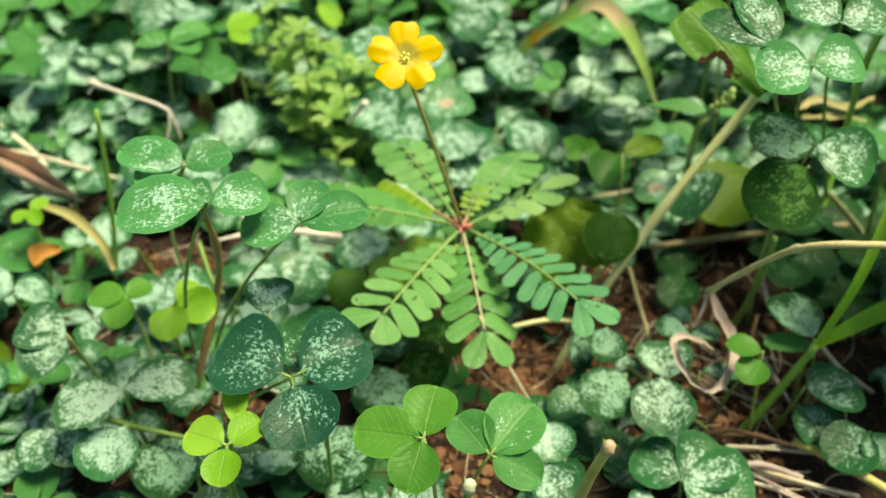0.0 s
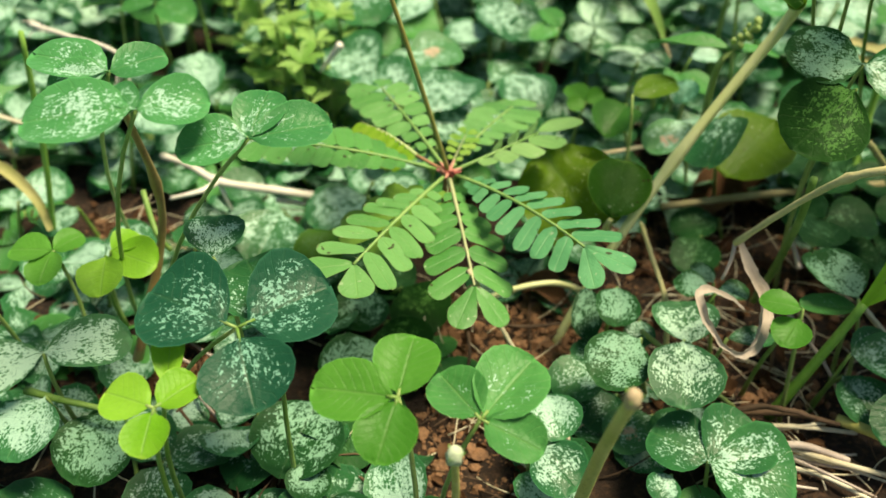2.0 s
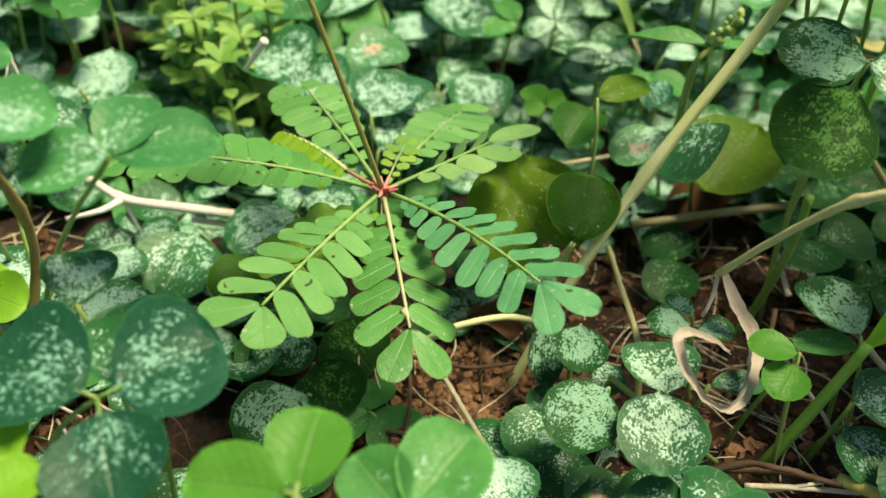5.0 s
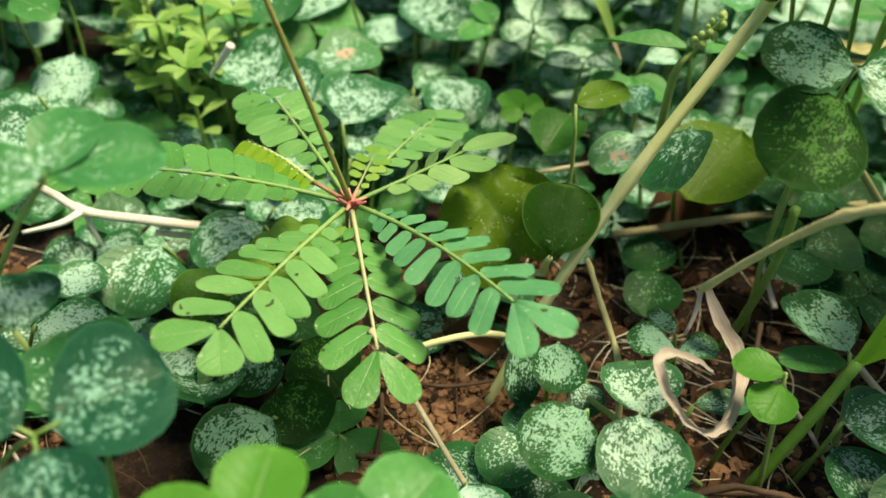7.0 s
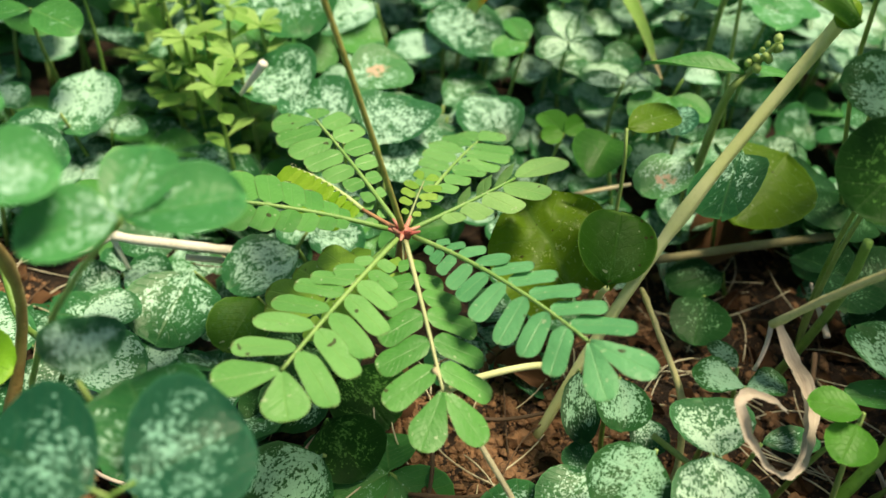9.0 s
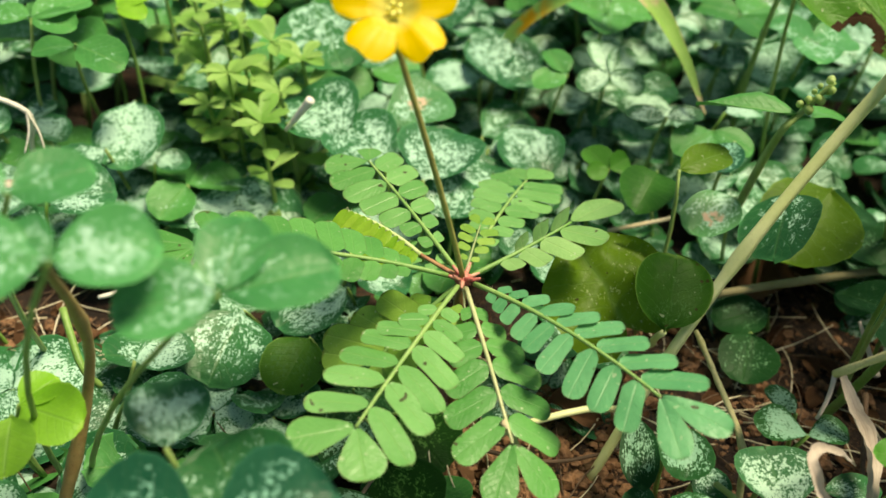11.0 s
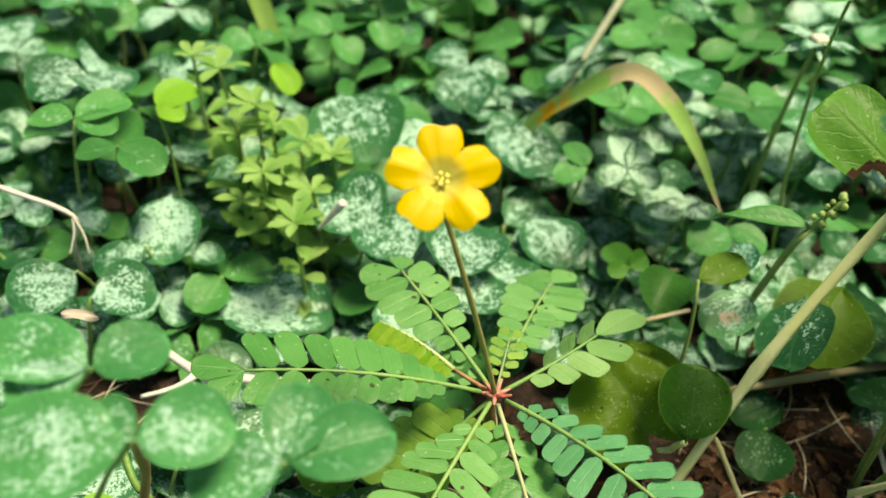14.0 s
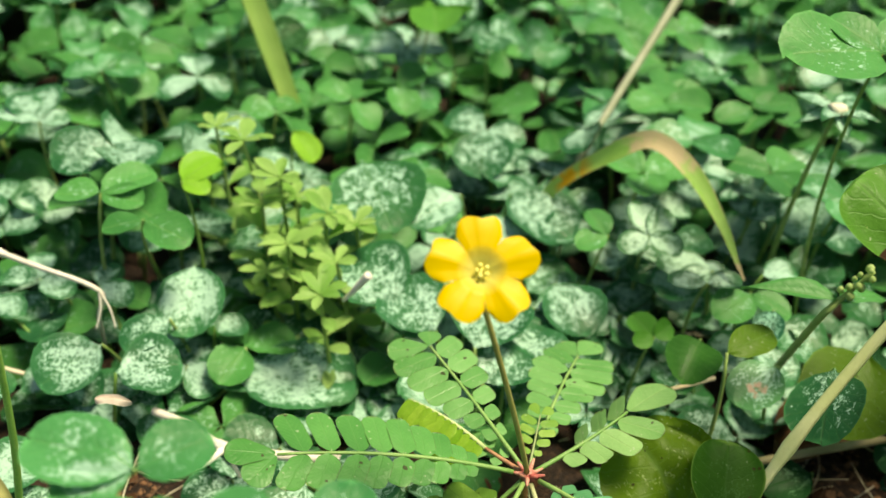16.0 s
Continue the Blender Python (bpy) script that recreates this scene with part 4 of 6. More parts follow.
# two low leaves whose dark colour paints in the shade here
sprig((0.0696, 0.1743), (0.0663, 0.1724, 0.0070), ((0.0550, 0.1698, 0.0065),), SHADE_DARK, 0.80)
sprig((0.0614, 0.1693), (0.0607, 0.1661, 0.0070), ((0.0563, 0.1561, 0.0051),), SHADE_DARK, 1.00)
sprig((0.0340, 0.1463), (0.0315, 0.1416, 0.0150), ((0.0301, 0.1297, 0.0127),), TALL_FLECK, 0.5)
sprig((0.0362, 0.1360), (0.0355, 0.1346, 0.0210), ((0.0343, 0.1263, 0.0194),), TALL_FLECK, 1.00)
sprig((0.0399, 0.1341), (0.0399, 0.1309, 0.0160), ((0.0386, 0.1252, 0.0149),), FROSTED, 1.00)
# under the rosette: darker leaf colours stand in for its shade
sprig((-0.0087, 0.1542), (-0.0053, 0.1504, 0.0060), ((0.0021, 0.1405, 0.0041),), SHADED_FLECK, 1.10)
sprig((-0.0089, 0.1500), (-0.0106, 0.1476, 0.0080), ((-0.0151, 0.1386, 0.0062),), TALL_FLECK, 1.10)
sprig((-0.0091, 0.1421), (-0.0076, 0.1388, 0.0080), ((-0.0018, 0.1295, 0.0062),), SHADED_FLECK, 1.10)
sprig((-0.0048, 0.1352), (-0.0081, 0.1321, 0.0080), ((-0.0177, 0.1225, 0.0061),), TALL_FLECK, 1.10)
sprig((-0.0302, 0.1775), (-0.0323, 0.1718, 0.0095), ((-0.0373, 0.1574, 0.0067),), SPECKLED, 1.10)
sprig((-0.0113, 0.1789), (-0.0138, 0.1770, 0.0098), ((-0.0267, 0.1695, 0.0083),), FROSTED, 0.95)
sprig((-0.0181, 0.1685), (-0.0201, 0.1633, 0.0110), ((-0.0250, 0.1531, 0.0090),), DARK_OLIVE, 1.00)
sprig((-0.0164, 0.1844), (-0.0125, 0.1824, 0.0100), ((-0.0021, 0.1778, 0.0091),), FROSTED, 0.90)
sprig((-0.0301, 0.1128), (-0.0315, 0.1138, 0.0465), ((-0.0318, 0.1217, 0.0488),), FROSTED, 1.10, tilt=16)
sprig((-0.0525, 0.1503), (-0.0483, 0.1493, 0.0120), ((-0.0361, 0.1470, 0.0115),), FROSTED, 0.90)
sprig((-0.0516, 0.1581), (-0.0484, 0.1579, 0.0120), ((-0.0392, 0.1612, 0.0126),), FROSTED, 0.80)
sprig((-0.0561, 0.2006), (-0.0481, 0.2006, 0.0080), ((-0.0228, 0.2016, 0.0082),), FROSTED, 0.70)
sprig((-0.0759, 0.1740), (-0.0784, 0.1724, 0.0100), ((-0.0841, 0.1654, 0.0086),), FROSTED, 1.00)
sprig((-0.0937, 0.1723), (-0.0909, 0.1723, 0.0120), ((-0.0805, 0.1777, 0.0130),), FROSTED, 1.00)
sprig((-0.1168, 0.1757), (-0.1124, 0.1733, 0.0130), ((-0.1003, 0.1655, 0.0115),), CLEAR, 0.85)
sprig((-0.1018, 0.1937), (-0.1001, 0.1942, 0.0130), ((-0.0906, 0.1962, 0.0134),), SPECKLED, 0.90)
sprig((-0.0636, 0.1657), (-0.0445, 0.1257, 0.0709), ((-0.0566, 0.1299, 0.0724), (-0.0370, 0.1291, 0.0721), (-0.0532, 0.1239, 0.0702),), MIDLEAF, (0.66, 0.86, 0.7), tilt=20)
sprig((-0.0583, 0.1431), (-0.0386, 0.1167, 0.0704), ((-0.0544, 0.1153, 0.0699), (-0.0289, 0.1183, 0.0710), (-0.0426, 0.1210, 0.0719),), MIDLEAF, (0.78, 0.88, 0.7), tilt=20)
sprig((-0.0545, 0.1431), (-0.0242, 0.1173, 0.0654), ((-0.0222, 0.1258, 0.0685), (-0.0129, 0.1204, 0.0665), (-0.0344, 0.1160, 0.0649),), MIDLEAF, (0.8, 0.72, 0.8), tilt=20)
sprig((-0.0699, 0.2399), (-0.0657, 0.2168, 0.0380), ((-0.0738, 0.2150, 0.0377), (-0.0557, 0.2113, 0.0369),), CLEAR, 0.80)
sprig((-0.0790, 0.2263), (-0.0753, 0.2239, 0.0400), ((-0.0848, 0.2246, 0.0401), (-0.0664, 0.2216, 0.0396), (-0.0655, 0.2310, 0.0414),), CLEAR, 0.80)
sprig((-0.0582, 0.2231), (-0.0588, 0.2250, 0.0420), ((-0.0528, 0.2227, 0.0416), (-0.0521, 0.2333, 0.0436),), LIME, 0.80)
sprig((-0.0254, 0.2549), (-0.0216, 0.2475, 0.0330), ((-0.0148, 0.2263, 0.0289),), SPECKLED, 1.00)
sprig((0.0080, 0.2417), (0.0012, 0.2373, 0.0300), ((-0.0113, 0.2285, 0.0283),), FROSTED, 0.90)
sprig((0.0134, 0.2485), (0.0146, 0.2445, 0.0250), ((0.0272, 0.2307, 0.0223),), FROSTED, 1.00)
sprig((-0.0408, 0.2040), (-0.0362, 0.2027, 0.0070), ((-0.0222, 0.2013, 0.0067),), PALE, 1.10)
sprig((-0.0326, 0.2088), (-0.0362, 0.2080, 0.0060), ((-0.0450, 0.2067, 0.0058),), FROSTED, 1.10)
sprig((-0.0315, 0.2014), (-0.0341, 0.1998, 0.0030), ((-0.0450, 0.1940, 0.0019),), SPECKLED, 1.00)
sprig((-0.0725, 0.1908), (-0.0690, 0.1915, 0.0200), ((-0.0568, 0.1938, 0.0204),), FROSTED, 1.10)
sprig((-0.0694, 0.2073), (-0.0742, 0.2017, 0.0180), ((-0.0849, 0.1927, 0.0162),), FROSTED, 1.10)
sprig((-0.0604, 0.2281), (-0.0581, 0.2222, 0.0220), ((-0.0577, 0.2038, 0.0184),), FROSTED, 0.80)
sprig((-0.0562, 0.2090), (-0.0607, 0.2046, 0.0220), ((-0.0691, 0.1979, 0.0207),), FROSTED, 0.90)
sprig((-0.0535, 0.2088), (-0.0528, 0.2084, 0.0160), ((-0.0458, 0.2090, 0.0161),), FROSTED, 0.90)
sprig((-0.0183, 0.2175), (-0.0145, 0.2139, 0.0200), ((-0.0091, 0.2033, 0.0179),), FROSTED, 1.00)
sprig((-0.0021, 0.2042), (-0.0002, 0.2052, 0.0160), ((0.0106, 0.2094, 0.0168),), FROSTED, 1.00)
sprig((0.0199, 0.2245), (0.0222, 0.2193, 0.0180), ((0.0268, 0.2052, 0.0153),), FROSTED, 1.00)
sprig((0.0400, 0.2301), (0.0404, 0.2291, 0.0200), ((0.0314, 0.2240, 0.0190), (0.0495, 0.2272, 0.0196), (0.0433, 0.2362, 0.0214),), PALE, 0.90)
sprig((0.0578, 0.2241), (0.0548, 0.2223, 0.0200), ((0.0449, 0.2143, 0.0184), (0.0614, 0.2172, 0.0190),), FROSTED, 0.90)
sprig((0.0686, 0.2393), (0.0730, 0.2372, 0.0220), ((0.0827, 0.2428, 0.0231), (0.0710, 0.2449, 0.0235),), FROSTED, 0.85)
sprig((0.0440, 0.2260), (0.0417, 0.2208, 0.0299), ((0.0346, 0.2179, 0.0286), (0.0479, 0.2266, 0.0326), (0.0488, 0.2170, 0.0282), (0.0407, 0.2294, 0.0339),), PALE, 0.75, tilt=25)
sprig((0.0520, 0.2120), (0.0501, 0.2045, 0.0294), ((0.0419, 0.2061, 0.0300), (0.0581, 0.2058, 0.0299),), PALE, 0.6, tilt=20)
sprig((0.0300, 0.2260), (0.0333, 0.2231, 0.0284), ((0.0257, 0.2209, 0.0276), (0.0301, 0.2300, 0.0309),), CLEAR, 0.8, tilt=20)
sprig((0.0639, 0.2118), (0.0606, 0.2049, 0.0260), ((0.0673, 0.1989, 0.0248), (0.0516, 0.1992, 0.0249),), CLEAR, 0.80)
sprig((-0.1034, 0.2775), (-0.1028, 0.2718, 0.0300), ((-0.1144, 0.2795, 0.0315), (-0.0956, 0.2740, 0.0304), (-0.1076, 0.2864, 0.0328),), FROSTED, 0.90)
sprig((-0.0780, 0.2180), (-0.0916, 0.2214, 0.0194), ((-0.1000, 0.2227, 0.0197), (-0.0835, 0.2181, 0.0185), (-0.0922, 0.2292, 0.0213),), FROSTED, 0.8, tilt=14)
sprig((-0.0830, 0.2050), (-0.1005, 0.2160, 0.0180), ((-0.1087, 0.2151, 0.0178), (-0.0926, 0.2131, 0.0173),), FROSTED, 0.75, tilt=14)
sprig((-0.0700, 0.2050), (-0.0786, 0.2195, 0.0189), ((-0.0711, 0.2154, 0.0178), (-0.0767, 0.2259, 0.0205),), FROSTED, 0.85, tilt=14)
sprig((-0.1000, 0.1650), (-0.1004, 0.1701, 0.0245), ((-0.1039, 0.1669, 0.0237), (-0.0968, 0.1735, 0.0254), (-0.0969, 0.1662, 0.0236),), LIME, 0.75, tilt=14)
sprig((-0.0862, 0.2906), (-0.0907, 0.2904, 0.0350), ((-0.1009, 0.2904, 0.0350), (-0.0793, 0.2929, 0.0355), (-0.0893, 0.2991, 0.0367),), MIDLEAF, 0.80)
sprig((-0.0443, 0.3437), (-0.0465, 0.3389, 0.0300), ((-0.0567, 0.3342, 0.0291), (-0.0358, 0.3360, 0.0294), (-0.0470, 0.3482, 0.0318),), MIDLEAF, 0.90)
sprig((-0.0066, 0.3170), (-0.0081, 0.3146, 0.0300), ((-0.0215, 0.3200, 0.0311), (0.0040, 0.3189, 0.0308), (-0.0084, 0.3065, 0.0284),), FROSTED, 0.90)
sprig((0.0099, 0.2753), (0.0116, 0.2743, 0.0260), ((0.0014, 0.2812, 0.0273), (0.0217, 0.2699, 0.0251), (0.0084, 0.2572, 0.0227),), FROSTED, 0.90)
sprig((0.0612, 0.2853), (0.0637, 0.2862, 0.0300), ((0.0540, 0.2862, 0.0300), (0.0758, 0.2888, 0.0305), (0.0667, 0.2990, 0.0325),), CLEAR, 0.80)
sprig((0.0866, 0.2807), (0.0859, 0.2797, 0.0300), ((0.0750, 0.2750, 0.0291), (0.0981, 0.2821, 0.0305),), CLEAR, 0.70)
sprig((0.0695, 0.2608), (0.0673, 0.2604, 0.0220), ((0.0567, 0.2542, 0.0208), (0.0774, 0.2582, 0.0216),), FROSTED, 0.80)
sprig((0.0450, 0.2440), (0.0450, 0.2400, 0.0340), ((0.0555, 0.2433, 0.0340), (0.0369, 0.2474, 0.0357), (0.0427, 0.2292, 0.0358)), CLEAR, 0.9)
sprig((0.0600, 0.2560), (0.0600, 0.2520, 0.0360), ((0.0654, 0.2627, 0.0360), (0.0480, 0.2513, 0.0377), (0.0667, 0.2420, 0.0378)), MIDLEAF, 0.9)
sprig((0.0760, 0.2440), (0.0760, 0.2400, 0.0340), ((0.0852, 0.2477, 0.0340), (0.0647, 0.2440, 0.0357), (0.0782, 0.2282, 0.0358)), CLEAR, 0.9)
sprig((0.0860, 0.2280), (0.0860, 0.2240, 0.0360), ((0.0968, 0.2262, 0.0360), (0.0787, 0.2322, 0.0377), (0.0826, 0.2135, 0.0378)), MIDLEAF, 0.9)
sprig((0.0580, 0.2760), (0.0580, 0.2720, 0.0360), ((0.0576, 0.2840, 0.0360), (0.0478, 0.2656, 0.0377), (0.0686, 0.2664, 0.0378)), CLEAR, 0.9)


# ---- kinds of larger things ----
def facing(base, tip, mat, shape, width, parent, origin, name, toward=(0.0, -0.62, 0.78), label="", **k):
    """A leaf whose upper face looks along toward."""
    me = leaf_mesh(mat, shape, width, RNG.randrange(5), **k)
    return hang(name, me, aim_to(Vector(base), Vector(tip), Vector(toward)), parent, origin, label)


def broad_leaf(parent, origin, base, tip, width, mat):
    v, f, u = heart_grid(width, 0.5, 0.13, RNG.random() * 9)
    me = mesh_of("heart_leaf", v, f, u)
    me.materials.append(mat)
    return hang("heart_leaf", me, aim_to(Vector(base), Vector(tip), Vector((0.0, -0.62, 0.78))), parent, origin)


def bitten_leaf(parent, origin, base, tip):
    """A broad leaf with a hole eaten into its edge, browned round the bite."""
    v, f, u = leaf_grid(0.70, "fan", cup=0.06, droop=0.06, fold=0.1, wave=0.03, seed=3, rows=56, cols=56)
    gone = lambda p: ((p[0] + 0.18) / 0.11) ** 2 + ((p[1] - 0.43) / 0.10) ** 2 + 0.5 * noise.noise(Vector(p) * 9) < 1.0
    keep = [q for q in f if not gone([sum(v[i][c] for i in q) / 4 for c in range(3)])]
    me = mesh_of("bitten_leaf", v, keep, u)
    me.materials.append(BITTEN)
    leaf = hang("bitten_leaf", me, aim_to(Vector(base), Vector(tip), Vector((0.1, -0.6, 0.8))), parent, origin, "olive green leaf with an eaten brown hole")
    near = lambda p: ((p[0] + 0.18) / 0.155) ** 2 + ((p[1] - 0.43) / 0.145) ** 2 + 0.5 * noise.noise(Vector(p) * 9) < 1.0
    rim = [q for q in keep if near([sum(v[i][c] for i in q) / 4 for c in range(3)])]
    me2 = mesh_of("brown_rim", [(x, y, z + 0.006) for x, y, z in v], rim, u)
    me2.materials.append(BITE_RIM)
    ob = new("brown_rim", me2)
    ob.parent = leaf
    ob["label"] = "dry brown edge of the bite"
    return leaf


def fallen_leaf(base, tip, width, mat, label, roll=0):
    me = leaf_mesh(mat, "lance", width, RNG.randrange(5), cup=0.5, droop=0.15, fold=0.3, wave=0.08, rows=10, cols=6)
    ob = new("fallen_leaf", me)
    ob.matrix_world = aim(base, tip, roll)
    return tagged(ob, label, "dead leaf")


def herb_shoot(foot, top, size, whorls):
    """A small fleshy herb: a stem with pairs of tiny spoon-shaped leaves and a tuft at its top."""
    foot = Vector((foot[0], foot[1], relief(*foot) - 0.001))
    top = Vector(top)
    ob = thing("small_herb", foot, "small yellow-green herb with crowded tiny spoon-shaped leaves", "herb", "small herbs")
    line = bend(foot, top, 0.0, RNG.uniform(-0.06, 0.06), 10)
    stalk("stem", line, 0.0006, 0.0004, STALK, ob, foot, sides=6)
    for i in range(whorls):
        s = 0.2 + 0.8 * i / (whorls - 1)
        p = line[min(10, int(s * 10))]
        for k in range(2 if i < whorls - 1 else 6):
            a = i * 1.3 + k * (3.14 if i < whorls - 1 else 1.05) + RNG.uniform(-0.3, 0.3)
            d = size * RNG.uniform(0.0042, 0.0080) * (1.2 - 0.5 * s)
            tip = p + Vector((math.cos(a) * d, math.sin(a) * d, d * RNG.uniform(0.1, 0.7)))
            me = leaf_mesh(HERB, "obovate", 0.46, RNG.randrange(4), cup=0.2, droop=0.15, fold=0.1, wave=0.02, rows=7, cols=4)
            hang("leaflet", me, aim(p, tip, RNG.uniform(-15, 15)), ob, foot)
    return ob


def bud_spike(points):
    line = smooth_line(points, 8)
    o = line[0].copy()
    ob = thing("bud_spike", o, "slender green stalk with a spike of round green buds", "weed")
    stalk("stem", line, 0.0009, 0.0004, STALK, ob, o)
    bead = blob_mesh("bud", HERB, 0.0007, 0.0007, 0.0008, 4, 0.1)
    n = len(line)
    for k in range(13):
        p = line[int(n * 0.66 + (n * 0.33) * k / 13)]
        a = k * 2.4
        hang("bud", bead, Matrix.Translation(p + Vector((math.cos(a), math.sin(a), 0.4)) * 0.0011) @ Matrix.Scale(0.7 + 0.4 * (k % 3) / 2, 4), ob, o)
    for k, tip in enumerate((Vector((-0.016, 0.004, 0.003)), Vector((0.012, 0.004, -0.001)))):
        p = line[int(n * 0.6)]
        hang("leaf", leaf_mesh(CLEAR, "lance", 0.34, k, cup=0.2, droop=0.2, fold=0.2), aim(p, p + tip), ob, o)
    return ob


def bud_stem(foot, middle, top, thick, size, mat, label):
    foot = Vector((foot[0], foot[1], relief(*foot) - 0.001))
    top = Vector(top)
    ob = thing("budding_shoot", foot, label, "weed")
    stalk("stem", smooth_line([foot, middle, top], 6), thick, thick * 0.7, YELLOW_STALK, ob, foot, sides=8)
    hang("bud", blob_mesh("bud", mat, size * 0.8, size * 0.8, size * 1.2, 6, 0.4), Matrix.Translation(top), ob, foot)
    for k in range(3):
        a = k * 2.1
        hang("sepal", leaf_mesh(HERB, "lance", 0.45, k, cup=0.3, droop=0.0), aim(top - UP * size, top + Vector((math.cos(a), math.sin(a), 0.6)) * size), ob, foot)
    return ob


def pale_whorl(foot, top):
    foot = Vector((foot[0], foot[1], relief(*foot)))
    top = Vector(top)
    ob = thing("pale_whorl", foot, "small weed topped by a whorl of pale frosted leaves", "weed")
    stalk("stem", bend(foot, top, 0, 0.03, 8), 0.0008, 0.0005, STALK, ob, foot)
    for k in range(8):
        a = k * 0.785
        d = RNG.uniform(0.007, 0.010)
        hang("leaflet", leaf_mesh(FROSTED, "lance", 0.5, k % 4, cup=0.2, droop=0.2, fold=0.15), aim(top, top + Vector((math.cos(a) * d, math.sin(a) * d, -0.001 + 0.004 * (k % 2)))), ob, foot)
    hang("head", blob_mesh("head", STRAW, 0.0018, 0.0018, 0.0014, 8, 0.5), Matrix.Translation(top + UP * 0.0008), ob, foot)
    return ob


# ---- larger plants and loose stalks ----
BROAD_AT = (0.0255, 0.1400, 0.0000)
broad = thing("broad_leaved_plant", BROAD_AT, "broad-leaved weed with a thick pale stalk and a bitten leaf", "weed")
stalk("stem", smooth_line([(0.0255, 0.1400, -0.0020), (0.0360, 0.1480, 0.0170), (0.0510, 0.1590, 0.0370), (0.0676, 0.1672, 0.0593), (0.0640, 0.1580, 0.0673)]), 0.0008, 0.0011, PALE_STALK, broad, BROAD_AT, "thick pale ribbed stalk", sides=16, knots=(0.47,), lump=0.06, ridge=0.1)
hang("node", blob_mesh("node", OLIVE, 0.0018, 0.0018, 0.0022, 6, 0.2), Matrix.Translation((0.0640, 0.1580, 0.0673)), broad, BROAD_AT, "swollen green node")
bitten_leaf(broad, BROAD_AT, (0.0622, 0.1515, 0.0690), (0.0481, 0.1648, 0.0808))
facing((0.0358, 0.1492, 0.0253), (0.0396, 0.1598, 0.0328), DARK_OLIVE, "round", 0.94, broad, BROAD_AT, "heart_leaf", cup=0.06, fold=0.2, droop=0.12, wave=0.03, rows=14, cols=14)
broad_leaf(broad, BROAD_AT, (0.0335, 0.1527, 0.0190), (0.0240, 0.1655, 0.0310), 1.0, OLIVE)
stalk("leaf_stalk", bend((0.0364, 0.1535, 0.0182), (0.0358, 0.1492, 0.0253), 0.0, 0.05, 5), 0.0007, 0.0005, PALE_STALK, broad, BROAD_AT)
stalk("leaf_stalk", bend((0.0364, 0.1535, 0.0182), (0.0335, 0.1527, 0.0190), 0.0, -0.05, 5), 0.0007, 0.0005, PALE_STALK, broad, BROAD_AT)
TWIG_AT = (0.0600, 0.1467, 0.0060)
twig = thing("dead_twig", TWIG_AT, "pale dead twig with a curled withered leaf hanging from it", "twig")
stalk("twig_stalk", smooth_line([(0.0547, 0.1337, 0.0325), (0.0592, 0.1275, 0.0452), (0.0636, 0.1213, 0.0558), (0.0700, 0.1172, 0.0605), (0.0851, 0.1123, 0.0640)]), 0.0005, 0.0007, STRAW_GREEN, twig, TWIG_AT, sides=8, knots=(0.03, 0.5), lump=0.2)
stalk("twig_stub", bend((0.0528, 0.1307, 0.0265), (0.0547, 0.1337, 0.0325), 0, 0.05, 5), 0.0003, 0.0004, DEAD_STALK, twig, TWIG_AT)
ribbon("curled_leaf", [(0.0553, 0.1338, 0.0326), (0.0563, 0.1313, 0.0299), (0.0587, 0.1299, 0.0263), (0.0597, 0.1271, 0.0236), (0.0583, 0.1227, 0.0223), (0.0558, 0.1183, 0.0223), (0.0529, 0.1153, 0.0236), (0.0496, 0.1140, 0.0264), (0.0470, 0.1145, 0.0295), (0.0450, 0.1161, 0.0328), (0.0443, 0.1180, 0.0347), (0.0468, 0.1204, 0.0334), (0.0511, 0.1224, 0.0300), (0.0550, 0.1233, 0.0263)], (0.0012, 0.0022, 0.0026, 0.0030, 0.0030, 0.0022, 0.0010, 0.0008, 0.0009, 0.0012, 0.0014, 0.0014, 0.0012, 0.0006), DRY, twig, TWIG_AT, (0.35, -0.72, 0.6), 0.4, "curled dry pinkish brown leaf", -40, 6, 0.00035)
GRASS_AT = (0.0649, 0.1211, 0.0020)
grass = thing("grass_plant", GRASS_AT, "upright bright green grass shoot with two blades", "grass")
stalk("culm", smooth_line([(0.0649, 0.1211, 0.0000), (0.0711, 0.1229, 0.0142), (0.0763, 0.1247, 0.0263)]), 0.0011, 0.0008, GRASS_STALK, grass, GRASS_AT, sides=8, knots=(0.97,))
ribbon("blade", [(0.0763, 0.1247, 0.0263), (0.0807, 0.1272, 0.0410), (0.0844, 0.1321, 0.0520), (0.0890, 0.1403, 0.0620)], (0.0014, 0.0018, 0.0022, 0.0020), GRASS, grass, GRASS_AT, (-0.3, -0.6, 0.5), 0.2)
ribbon("blade", [(0.0763, 0.1247, 0.0263), (0.0804, 0.1249, 0.0300), (0.0891, 0.1285, 0.0320), (0.1027, 0.1339, 0.0320)], (0.0012, 0.0028, 0.0038, 0.0036), GRASS, grass, GRASS_AT, (0, -0.4, 0.8), 0.2)
straw([(0.0996, 0.1836, 0.0040), (0.1021, 0.1912, 0.0300), (0.0891, 0.1684, 0.0650), (0.0807, 0.1505, 0.0850)], 0.0009, 0.0007, GRASS_STALK, "slender green grass stem among the leaves", "grass", "wild_grass", lump=0.05)
straw([(0.1140, 0.1790, 0.0040), (0.1008, 0.1739, 0.0200), (0.0922, 0.1692, 0.0300)], 0.0008, 0.0007, STRAW_GREEN, "slender pale stem leaning over the soil", "weed", "bare_weed", lump=0.05)
